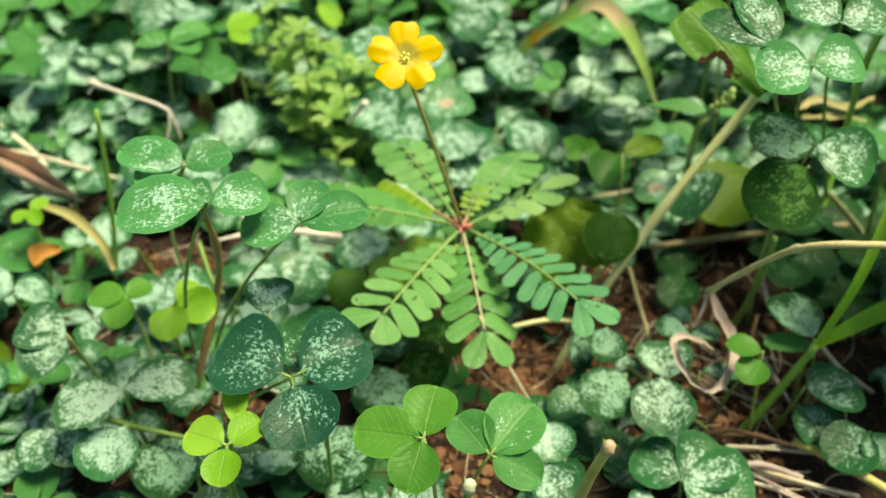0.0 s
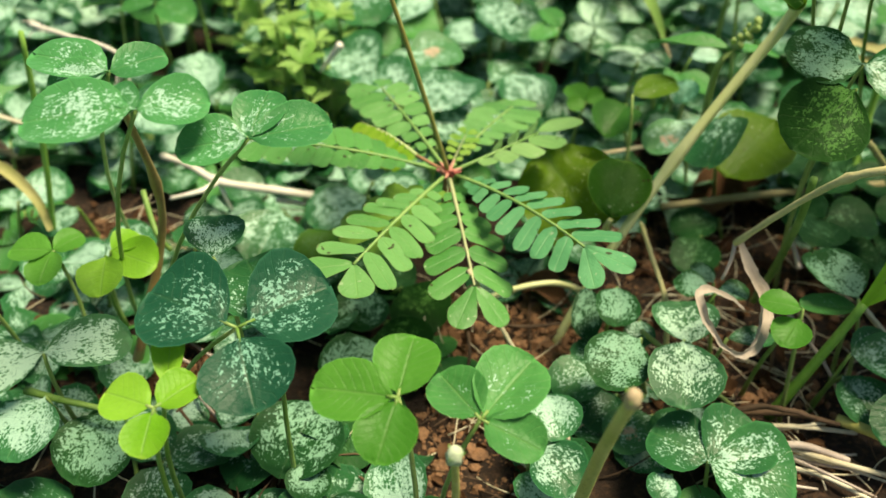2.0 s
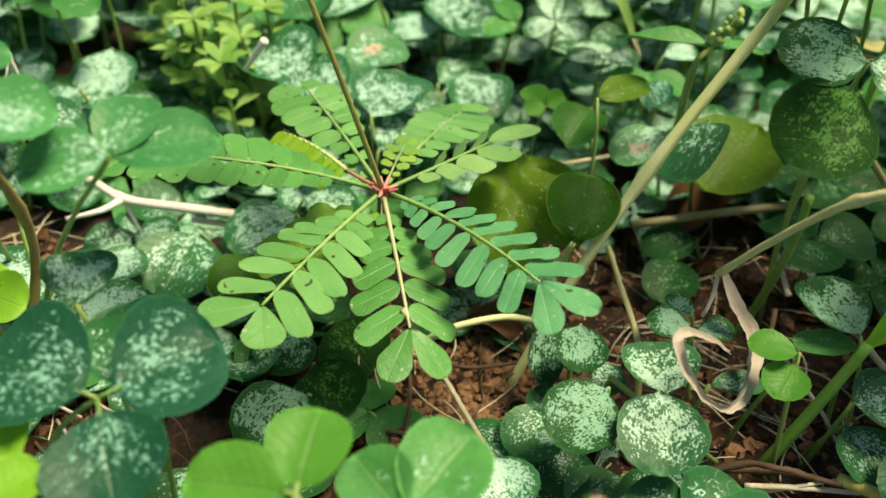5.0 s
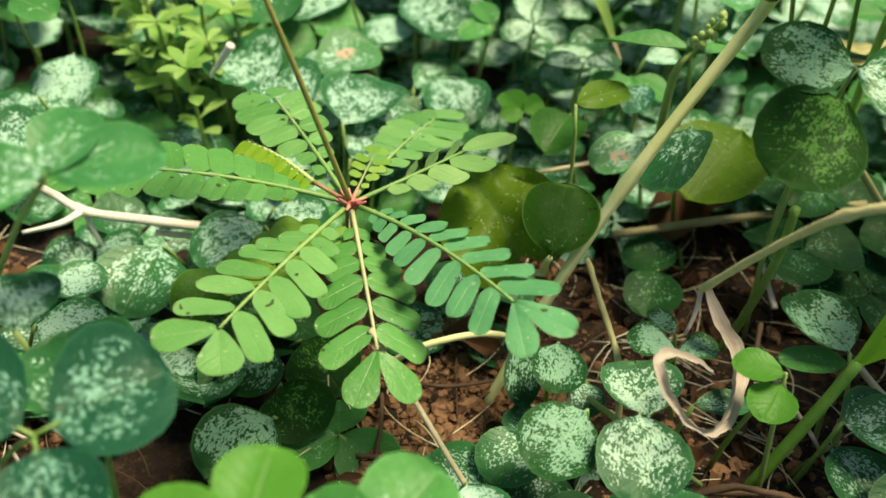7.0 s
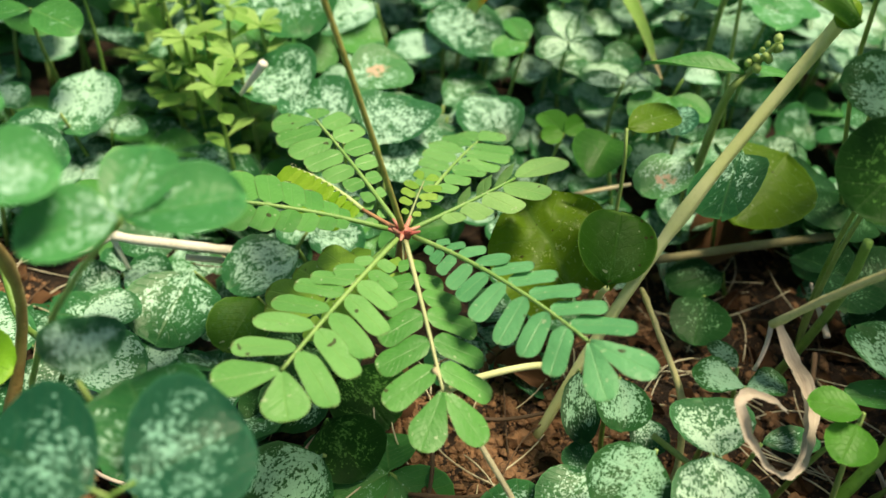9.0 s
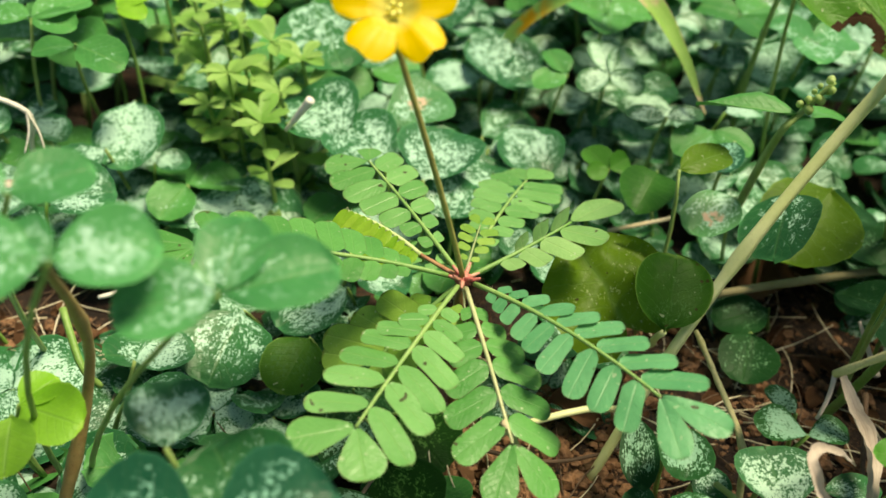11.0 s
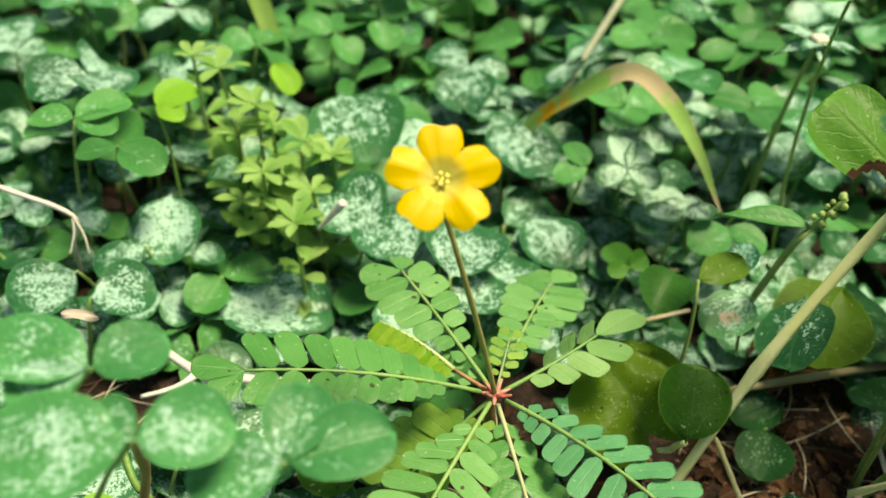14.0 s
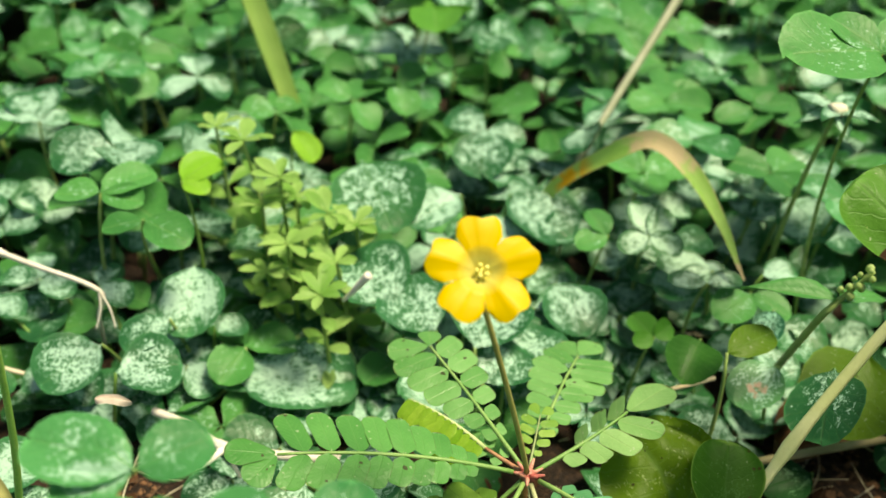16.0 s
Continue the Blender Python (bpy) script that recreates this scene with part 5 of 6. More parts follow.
straw([(-0.0833, 0.1672, 0.0040), (-0.0777, 0.1652, 0.0309), (-0.0737, 0.1632, 0.0578)], 0.0007, 0.0005, GRASS_STALK, "thin upright green grass stem", "grass", "wild_grass", lump=0.05)
ARCH_AT = (0.0210, 0.2441, 0.0200)
arch = thing("withered_grass", ARCH_AT, "arching grass blade turning yellow and brown at its tip", "grass")
ribbon("blade", [(0.0210, 0.2441, 0.0200), (0.0251, 0.2437, 0.0280), (0.0330, 0.2401, 0.0370), (0.0431, 0.2356, 0.0450), (0.0499, 0.2263, 0.0430), (0.0540, 0.2138, 0.0380), (0.0557, 0.2062, 0.0340), (0.0572, 0.2032, 0.0310)], (0.0012, 0.0034, 0.0040, 0.0052, 0.0046, 0.0025, 0.0012, 0.0005), WITHERED, arch, ARCH_AT, (0, -0.5, 0.8), 0.2)
straw([(0.0334, 0.2584, 0.0260), (0.0517, 0.2794, 0.0440), (0.0700, 0.3004, 0.0620)], 0.0009, 0.0014, GREY_STALK, "pale slanting stalk among the far leaves", "weed", "dry_weed")
BLADE_AT = (-0.0390, 0.2865, 0.0200)
far_grass = thing("grass_plant", BLADE_AT, "soft pale green grass blade behind the clover", "grass")
ribbon("blade", [(-0.0390, 0.2865, 0.0200), (-0.0470, 0.2974, 0.0410), (-0.0551, 0.3082, 0.0620)], (0.0045, 0.0060, 0.0058), FAR_BLADE, far_grass, BLADE_AT, (0.2, -0.6, 0.5), 0.15)
straw([(-0.0958, 0.2132, 0.0340), (-0.0856, 0.2076, 0.0340), (-0.0718, 0.2007, 0.0330), (-0.0758, 0.2081, 0.0200), (-0.0782, 0.2138, 0.0060)], 0.0006, 0.0004, WHITE_STRAW, "pale broken dry straw bent over the leaves")
straw([(-0.0718, 0.2007, 0.0330), (-0.0717, 0.1989, 0.0298), (-0.0727, 0.1969, 0.0264)], 0.0003, 0.00015, WHITE_STRAW, "thin frayed fibre of the broken white straw", sides=5)
straw([(-0.0718, 0.2007, 0.0330), (-0.0699, 0.1989, 0.0299), (-0.0690, 0.1970, 0.0266)], 0.0003, 0.00015, WHITE_STRAW, "thin frayed fibre of the broken white straw", sides=5)
straw([(-0.0913, 0.2123, 0.0324), (-0.0947, 0.2124, 0.0327), (-0.0964, 0.2115, 0.0311)], 0.0003, 0.00015, WHITE_STRAW, "thin frayed fibre of the broken white straw", sides=5)
straw([(-0.0922, 0.2126, 0.0330), (-0.0948, 0.2135, 0.0345), (-0.0976, 0.2135, 0.0345)], 0.0003, 0.00015, WHITE_STRAW, "thin frayed fibre of the broken white straw", sides=5)
straw([(-0.1291, 0.2089, 0.0160), (-0.1095, 0.2052, 0.0140), (-0.0902, 0.2024, 0.0090)], 0.0006, 0.0005, STRAW, "long pale straw lying on the ground")
straw([(-0.1311, 0.2178, 0.0200), (-0.1176, 0.2106, 0.0140), (-0.1043, 0.1993, 0.0060)], 0.0009, 0.0007, STRAW, "long brownish straw lying on the ground")
straw([(-0.0254, 0.2035, 0.0271), (-0.0228, 0.2028, 0.0309), (-0.0202, 0.2021, 0.0348)], 0.0004, 0.0009, WHITE_STRAW, "short broken white straw on a leaf")
straw([(-0.0620, 0.1870, 0.0140), (-0.0546, 0.1829, 0.0140), (-0.0472, 0.1781, 0.0130), (-0.0355, 0.1765, 0.0120), (-0.0240, 0.1776, 0.0090)], 0.0008, 0.0010, WHITE_STRAW, "pale forked dead stalk on the ground", knots=(0.48,))
straw([(-0.0474, 0.1781, 0.0130), (-0.0509, 0.1745, 0.0130), (-0.0574, 0.1732, 0.0120)], 0.0008, 0.0004, WHITE_STRAW, "short pale arm of a dead stalk")
straw([(-0.0476, 0.1791, 0.0120), (-0.0464, 0.1774, 0.0100), (-0.0452, 0.1768, 0.0060)], 0.0006, 0.0004, WHITE_STRAW, "thin pale side branch of a dead stalk")
straw([(-0.0345, 0.1764, 0.0090), (-0.0258, 0.1773, 0.0070)], 0.0006, 0.0006, WHITE_STRAW, "thin pale dead stalk on the ground")
straw([(0.0380, 0.1901, 0.0120), (0.0523, 0.1940, 0.0120)], 0.0005, 0.0004, STRAW, "thin dry straw lying between leaves")
straw([(0.0529, 0.1730, 0.0100), (0.0751, 0.1760, 0.0110), (0.1063, 0.1817, 0.0100)], 0.0008, 0.0009, SHADED_TAN, "thick tan fallen stalk on the soil, dimmed in colour for shade")
straw([(0.0074, 0.1283, 0.0310), (0.0130, 0.1241, 0.0220), (0.0200, 0.1162, 0.0130), (0.0267, 0.1102, 0.0040)], 0.00045, 0.0004, STRAW, "thin straight straw leaning over bare soil")
straw([(0.0101, 0.1449, 0.0060), (0.0157, 0.1430, 0.0120), (0.0248, 0.1445, 0.0130), (0.0320, 0.1500, 0.0060)], 0.0006, 0.0006, PALE_STALK, "pale green creeping runner above bare soil")
straw([(0.0430, 0.1530, 0.0215), (0.0434, 0.1440, 0.0212), (0.0445, 0.1330, 0.0190), (0.0450, 0.1290, 0.0120), (0.0452, 0.1270, 0.0010)], 0.0004, 0.0006, STRAW_GREEN, "jointed tan stub of a dead stem", knots=(0.05, 0.55), lump=0.4)
straw([(0.0600, 0.1152, 0.0050), (0.0673, 0.1140, 0.0060), (0.0780, 0.1142, 0.0040)], 0.0005, 0.0004, STRAW, "dry straw lying on dark soil")
straw([(0.0612, 0.1127, 0.0040), (0.0690, 0.1072, 0.0060), (0.0845, 0.1035, 0.0040)], 0.0006, 0.0005, STRAW, "dry straw lying on dark soil")
straw([(0.0626, 0.1079, 0.0030), (0.0689, 0.1050, 0.0040), (0.0760, 0.1008, 0.0030)], 0.0005, 0.0004, STRAW, "dry straw lying on dark soil")
straw([(0.0584, 0.1196, 0.0030), (0.0657, 0.1171, 0.0060), (0.0736, 0.1130, 0.0080)], 0.0006, 0.0005, TWIG, "dark rotten twig on the soil", lump=0.5)
straw([(0.0734, 0.1142, 0.0080), (0.0797, 0.1081, 0.0100), (0.0900, 0.0990, 0.0100)], 0.0010, 0.0010, YELLOW_STALK, "yellow-green creeping stem along the soil")
straw([(0.0815, 0.1324, 0.0180), (0.0875, 0.1303, 0.0120), (0.0957, 0.1289, 0.0060)], 0.0006, 0.0005, STRAW, "thin dry straw lying between leaves")
straw([(0.0390, 0.1263, 0.0180), (0.0441, 0.1247, 0.0140), (0.0572, 0.1203, 0.0040)], 0.0005, 0.0004, STALK, "thin green runner between leaves")
straw([(-0.0672, 0.1124, 0.0180), (-0.0603, 0.1110, 0.0170), (-0.0505, 0.1092, 0.0160)], 0.0007, 0.0005, STALK, "thin green leaf stalk lying over the leaves")
straw([(-0.0426, 0.1214, 0.0705), (-0.0466, 0.1375, 0.0350), (-0.0564, 0.1321, 0.0030)], 0.0005, 0.0010, RED_STALK, "upright reddish jointed clover stem", knots=(0.35, 0.8))
straw([(-0.0546, 0.1520, 0.0300), (-0.0510, 0.1443, 0.0260), (-0.0490, 0.1439, 0.0220)], 0.0006, 0.0005, STALK, "thin green side stem of clover")
straw([(0.0684, 0.1486, 0.0040), (0.0690, 0.1454, 0.0160), (0.0685, 0.1410, 0.0320), (0.0682, 0.1402, 0.0420)], 0.0008, 0.0007, STALK, "upright green clover stem in shade", name='bare_weed', category='weed')
straw([(0.0777, 0.1522, 0.0100), (0.0774, 0.1569, 0.0120), (0.0772, 0.1617, 0.0140)], 0.0006, 0.0003, DEAD_STALK, "short broken dry stub among the stems")
straw([(0.0740, 0.1485, 0.0100), (0.0688, 0.1362, 0.0080), (0.0672, 0.1305, 0.0030)], 0.0005, 0.0004, TWIG, "thin dark rootlet hanging over the soil")
straw([(0.0517, 0.1174, 0.0040), (0.0596, 0.1178, 0.0070), (0.0646, 0.1154, 0.0090), (0.0695, 0.1144, 0.0080)], 0.0007, 0.0005, TWIG, "dark rotten twig on the soil", lump=0.5)
straw([(0.0593, 0.1095, 0.0050), (0.0652, 0.1093, 0.0070), (0.0735, 0.1067, 0.0060)], 0.0008, 0.0006, DEAD_STALK, "grey dead stalk lying on dark soil")
straw([(0.0709, 0.1413, 0.0100), (0.0729, 0.1248, 0.0120), (0.0779, 0.1241, 0.0040)], 0.0004, 0.0003, DEAD_STALK, "thin grey stalk across the shaded soil")
straw([(0.0635, 0.1104, 0.0030), (0.0692, 0.1039, 0.0058), (0.0772, 0.1013, 0.0030)], 0.0004, 0.0002, DEAD_STALK, "thin dry straw lying on dark soil")
straw([(0.0601, 0.1111, 0.0030), (0.0701, 0.1071, 0.0049), (0.0810, 0.1041, 0.0030)], 0.0004, 0.0002, STRAW, "thin dry straw lying on dark soil")
straw([(0.0579, 0.1068, 0.0030), (0.0610, 0.1013, 0.0069), (0.0676, 0.1030, 0.0030)], 0.0004, 0.0002, DEAD_STALK, "thin dry straw lying on dark soil")
straw([(0.0659, 0.1096, 0.0030), (0.0709, 0.1090, 0.0042), (0.0769, 0.1102, 0.0030)], 0.0004, 0.0002, DEAD_STALK, "thin dry straw lying on dark soil")
straw([(0.0612, 0.1151, 0.0030), (0.0693, 0.1142, 0.0065), (0.0806, 0.1181, 0.0030)], 0.0004, 0.0002, STRAW, "thin dry straw lying on dark soil")
straw([(0.0640, 0.1092, 0.0030), (0.0732, 0.1059, 0.0048), (0.0838, 0.1049, 0.0030)], 0.0004, 0.0002, DEAD_STALK, "thin dry straw lying on dark soil")
straw([(-0.0172, 0.1103, 0.0020), (-0.0109, 0.1048, 0.0037), (-0.0050, 0.1008, 0.0020)], 0.0003, 0.0003, TWIG, "thin dead stalk on shaded soil")
straw([(-0.0481, 0.1390, 0.0020), (-0.0413, 0.1325, 0.0042), (-0.0359, 0.1315, 0.0020)], 0.0003, 0.0003, DEAD_STALK, "thin dead stalk on shaded soil")
straw([(-0.0190, 0.1145, 0.0020), (-0.0160, 0.1163, 0.0044), (-0.0135, 0.1237, 0.0020)], 0.0003, 0.0003, TWIG, "thin dead stalk on shaded soil")
straw([(-0.0191, 0.1281, 0.0020), (-0.0139, 0.1325, 0.0038), (-0.0088, 0.1417, 0.0020)], 0.0003, 0.0003, DEAD_STALK, "thin dead stalk on shaded soil")
straw([(-0.0547, 0.1302, 0.0020), (-0.0475, 0.1224, 0.0037), (-0.0414, 0.1157, 0.0020)], 0.0003, 0.0003, TWIG, "thin dead stalk on shaded soil")
straw([(-0.0559, 0.1393, 0.0020), (-0.0502, 0.1339, 0.0043), (-0.0462, 0.1328, 0.0020)], 0.0003, 0.0003, DEAD_STALK, "thin dead stalk on shaded soil")
straw([(-0.0483, 0.1179, 0.0020), (-0.0431, 0.1226, 0.0043), (-0.0385, 0.1291, 0.0020)], 0.0003, 0.0003, TWIG, "thin dead stalk on shaded soil")
straw([(-0.0501, 0.1323, 0.0020), (-0.0423, 0.1220, 0.0057), (-0.0366, 0.1169, 0.0020)], 0.0003, 0.0003, DEAD_STALK, "thin dead stalk on shaded soil")
# low sprigs coloured dark to imitate shade on the right-hand ground
sprig((0.0872, 0.1657), (0.0852, 0.1627, 0.0145), ((0.0967, 0.1627, 0.0148), (0.0794, 0.1727, 0.0120), (0.0795, 0.1527, 0.0165),), SHADE_DARK, 0.95)
sprig((0.1126, 0.1698), (0.1106, 0.1668, 0.0117), ((0.0992, 0.1684, 0.0131), (0.1150, 0.1561, 0.0097), (0.1176, 0.1759, 0.0095),), SHADE_DARK, 0.95)
sprig((0.1109, 0.1848), (0.1089, 0.1818, 0.0085), ((0.1014, 0.1731, 0.0064), (0.1202, 0.1797, 0.0092), (0.1050, 0.1926, 0.0102),), SHADE_DARK, 0.95)
sprig((0.0867, 0.1908), (0.0847, 0.1878, 0.0148), ((0.0879, 0.1767, 0.0148), (0.0926, 0.1961, 0.0139), (0.0735, 0.1903, 0.0123),), SHADE_DARK, 0.95)
sprig((0.1003, 0.1612), (0.0983, 0.1582, 0.0078), ((0.1069, 0.1658, 0.0084), (0.0874, 0.1619, 0.0051), (0.1006, 0.1469, 0.0059),), SHADE_DARK, 0.95)
sprig((0.0990, 0.1864), (0.0970, 0.1834, 0.0121), ((0.0953, 0.1947, 0.0105), (0.0880, 0.1762, 0.0137), (0.1078, 0.1792, 0.0102),), SHADE_DARK, 0.95)
STRIP_AT = (0.0901, 0.1961, 0.0360)
strip = thing("dead_grass", STRIP_AT, "pale tan dead grass strips lying over far leaves", "grass")
ribbon("strip", [(0.0901, 0.1961, 0.0360), (0.0972, 0.2002, 0.0367), (0.1037, 0.1973, 0.0362), (0.1118, 0.2011, 0.0369)], (0.0010, 0.0022, 0.0020, 0.0008), TANBLADE, strip, STRIP_AT, (0, -0.5, 0.8), 0.2, crumple=0.0006)
ribbon("strip", [(0.0925, 0.1964, 0.0337), (0.0999, 0.1969, 0.0338), (0.1083, 0.1956, 0.0336)], (0.0008, 0.0018, 0.0008), TANBLADE, strip, STRIP_AT, (0, -0.5, 0.8), 0.2, crumple=0.0006)
TAN_AT = (-0.0816, 0.1644, 0.0100)
tan_grass = thing("withered_grass", TAN_AT, "pale tan withered grass blade curving over leaves", "grass")
ribbon("blade", [(-0.0816, 0.1644, 0.0100), (-0.0849, 0.1689, 0.0150), (-0.0917, 0.1728, 0.0200), (-0.1004, 0.1754, 0.0220)], (0.0014, 0.0021, 0.0026, 0.0016), TANBLADE, tan_grass, TAN_AT, (0, -0.4, 0.8), 0.3)
straw([(0.0075, 0.1441, 0.0040), (0.0193, 0.1411, 0.0040), (0.0330, 0.1441, 0.0030)], 0.0004, 0.0003, TWIG, "thin brown rootlet on bare soil")
straw([(0.0046, 0.1281, 0.0030), (0.0152, 0.1268, 0.0040), (0.0278, 0.1321, 0.0030)], 0.0004, 0.0003, TWIG, "thin brown rootlet on bare soil")
straw([(0.0085, 0.1414, 0.0020), (0.0084, 0.1321, 0.0050), (0.0071, 0.1257, 0.0020)], 0.0004, 0.0003, TWIG, "thin brown rootlet on bare soil")
fallen_leaf((-0.1255, 0.2056, 0.0160), (-0.0981, 0.1880, 0.0160), 0.20, PINK, "curled pinkish brown dead leaf lying on straw", 25)
fallen_leaf((-0.1010, 0.1639, 0.0120), (-0.0957, 0.1690, 0.0140), 0.80, ORANGE, "small crumpled orange dead leaf", 15)
fallen_leaf((0.0627, 0.1801, 0.0030), (0.0873, 0.1906, 0.0030), 0.60, BROWN, "large flat brown dead leaf on the soil", 0)
fallen_leaf((-0.0345, 0.1159, 0.0040), (-0.0311, 0.1095, 0.0040), 0.60, BROWN, "brown dead leaf half under the clover", 0)
fallen_leaf((0.0201, 0.1523, 0.0040), (0.0301, 0.1495, 0.0040), 0.70, BROWN, "light brown dead leaf on bare soil", 0)
fallen_leaf((-0.0560, 0.1211, 0.0030), (-0.0499, 0.1281, 0.0030), 0.50, BROWN, "reddish brown dead leaf under the clover", 0)
fallen_leaf((0.0486, 0.1218, 0.0020), (0.0605, 0.1281, 0.0020), 0.50, BROWN, "dark brown dead leaf on the soil", 0)
fallen_leaf((-0.0595, 0.1562, 0.0495), (-0.0545, 0.1566, 0.0490), 0.36, DRY, "pinkish half-withered narrow leaf", 10)
herb_shoot((-0.0266, 0.2232), (-0.0286, 0.2202, 0.0370), 1.4, 7)
herb_shoot((-0.0350, 0.2180), (-0.0370, 0.2150, 0.0330), 1.4, 6)
herb_shoot((-0.0280, 0.2061), (-0.0300, 0.2031, 0.0290), 1.2, 6)
herb_shoot((-0.0399, 0.2191), (-0.0419, 0.2161, 0.0250), 1.2, 5)
herb_shoot((-0.0335, 0.2293), (-0.0355, 0.2263, 0.0370), 1.3, 6)
herb_shoot((-0.0210, 0.2272), (-0.0230, 0.2242, 0.0310), 1.2, 5)
herb_shoot((-0.0249, 0.2155), (-0.0269, 0.2125, 0.0300), 1.3, 6)
herb_shoot((-0.0452, 0.2395), (-0.0472, 0.2365, 0.0450), 1.4, 6)
herb_shoot((-0.0526, 0.2508), (-0.0546, 0.2478, 0.0420), 1.3, 6)
herb_shoot((-0.0406, 0.2276), (-0.0426, 0.2246, 0.0360), 1.3, 6)
herb_shoot((-0.0367, 0.2294), (-0.0387, 0.2264, 0.0420), 1.3, 6)
bud_stem((0.0235, 0.0960), (0.0234, 0.0850, 0.0360), (0.0231, 0.0757, 0.0594), 0.0011, 0.0013, PINK_BUD, "short yellow-green shoot tipped by a brownish bud")
bud_stem((0.0050, 0.0900), (0.0045, 0.0830, 0.0300), (0.0040, 0.0790, 0.0449), 0.0007, 0.0014, WHITE_BUD, "thin green shoot tipped by a whitish bud")
bud_spike([(0.0656, 0.1955, 0.0120), (0.0607, 0.1805, 0.0400), (0.0634, 0.1800, 0.0460), (0.0672, 0.1798, 0.0520)])
pale_whorl((0.0772, 0.2299), (0.0772, 0.2239, 0.0589))
sprig((0.0804, 0.2150), (0.0704, 0.2050, 0.0810), ((0.0508, 0.2000, 0.0842), (0.0627, 0.2120, 0.0853), (0.0799, 0.2100, 0.0847),), CLEAR, 0.85)
sprig((-0.0384, 0.2670), (-0.0384, 0.2620, 0.0328), ((-0.0328, 0.2570, 0.0272),), LIME, 0.8)
# unseen sprigs past the right edge, added to shade the ground beside them
sprig((0.1195, 0.1481), (0.1155, 0.1421, 0.0872), ((0.1063, 0.1315, 0.0862), (0.1293, 0.1396, 0.0862), (0.1107, 0.1553, 0.0862),), SPECKLED, 0.95)
sprig((0.1263, 0.1224), (0.1223, 0.1164, 0.0708), ((0.1263, 0.1030, 0.0698), (0.1319, 0.1266, 0.0698), (0.1087, 0.1196, 0.0698),), SPECKLED, 0.95)
sprig((0.1291, 0.1349), (0.1251, 0.1289, 0.0601), ((0.1231, 0.1428, 0.0591), (0.1142, 0.1202, 0.0591), (0.1382, 0.1239, 0.0591),), SPECKLED, 0.95)
sprig((0.1456, 0.1440), (0.1416, 0.1380, 0.0708), ((0.1289, 0.1438, 0.0698), (0.1431, 0.1241, 0.0698), (0.1529, 0.1463, 0.0698),), SPECKLED, 0.95)
sprig((0.1515, 0.1803), (0.1475, 0.1743, 0.0939), ((0.1476, 0.1603, 0.0929), (0.1595, 0.1814, 0.0929), (0.1353, 0.1811, 0.0929),), SPECKLED, 0.95)
sprig((0.1125, 0.1393), (0.1085, 0.1333, 0.0673), ((0.1104, 0.1471, 0.0663), (0.0955, 0.1279, 0.0663), (0.1196, 0.1248, 0.0663),), SPECKLED, 0.95)
sprig((0.1095, 0.1739), (0.1055, 0.1679, 0.0952), ((0.1148, 0.1574, 0.0942), (0.1099, 0.1812, 0.0942), (0.0918, 0.1650, 0.0942),), SPECKLED, 0.95)
sprig((0.1402, 0.1613), (0.1362, 0.1553, 0.0889), ((0.1285, 0.1670, 0.0879), (0.1300, 0.1427, 0.0879), (0.1502, 0.1562, 0.0879),), SPECKLED, 0.95)
sprig((0.1511, 0.1426), (0.1471, 0.1366, 0.0978), ((0.1396, 0.1248, 0.0968), (0.1611, 0.1362, 0.0968), (0.1404, 0.1489, 0.0968),), SPECKLED, 0.95)
sprig((0.1121, 0.1787), (0.1081, 0.1727, 0.0988), ((0.1219, 0.1709, 0.0978), (0.1027, 0.1856, 0.0978), (0.0996, 0.1615, 0.0978),), SPECKLED, 0.95)
sprig((0.1449, 0.1250), (0.1409, 0.1190, 0.1073), ((0.1368, 0.1324, 0.1063), (0.1314, 0.1087, 0.1063), (0.1546, 0.1160, 0.1063),), SPECKLED, 0.95)
sprig((0.1487, 0.1584), (0.1447, 0.1524, 0.1062), ((0.1342, 0.1431, 0.1052), (0.1580, 0.1480, 0.1052), (0.1417, 0.1661, 0.1052),), SPECKLED, 0.95)
sprig((0.1244, 0.1554), (0.1204, 0.1494, 0.0758), ((0.1226, 0.1355, 0.0748), (0.1313, 0.1582, 0.0748), (0.1073, 0.1543, 0.0748),), SPECKLED, 0.95)
sprig((0.1005, 0.1296), (0.0965, 0.1236, 0.0674), ((0.1093, 0.1179, 0.0664), (0.0950, 0.1375, 0.0664), (0.0853, 0.1152, 0.0664),), SPECKLED, 0.95)
sprig((0.1154, 0.1471), (0.1114, 0.1411, 0.0897), ((0.0995, 0.1485, 0.0887), (0.1110, 0.1271, 0.0887), (0.1237, 0.1478, 0.0887),), SPECKLED, 0.95)
sprig((0.1427, 0.1711), (0.1387, 0.1651, 0.0811), ((0.1261, 0.1591, 0.0801), (0.1503, 0.1572, 0.0801), (0.1397, 0.1791, 0.0801),), SPECKLED, 0.95)
sprig((0.1402, 0.1327), (0.1362, 0.1267, 0.0817), ((0.1400, 0.1402, 0.0807), (0.1227, 0.1231, 0.0807), (0.1462, 0.1169, 0.0807),), SPECKLED, 0.95)
sprig((0.1524, 0.1709), (0.1484, 0.1649, 0.0844), ((0.1428, 0.1521, 0.0834), (0.1623, 0.1665, 0.0834), (0.1400, 0.1761, 0.0834),), SPECKLED, 0.95)
sprig((0.1364, 0.1737), (0.1324, 0.1677, 0.0746), ((0.1402, 0.1560, 0.0736), (0.1385, 0.1803, 0.0736), (0.1185, 0.1666, 0.0736),), SPECKLED, 0.95)
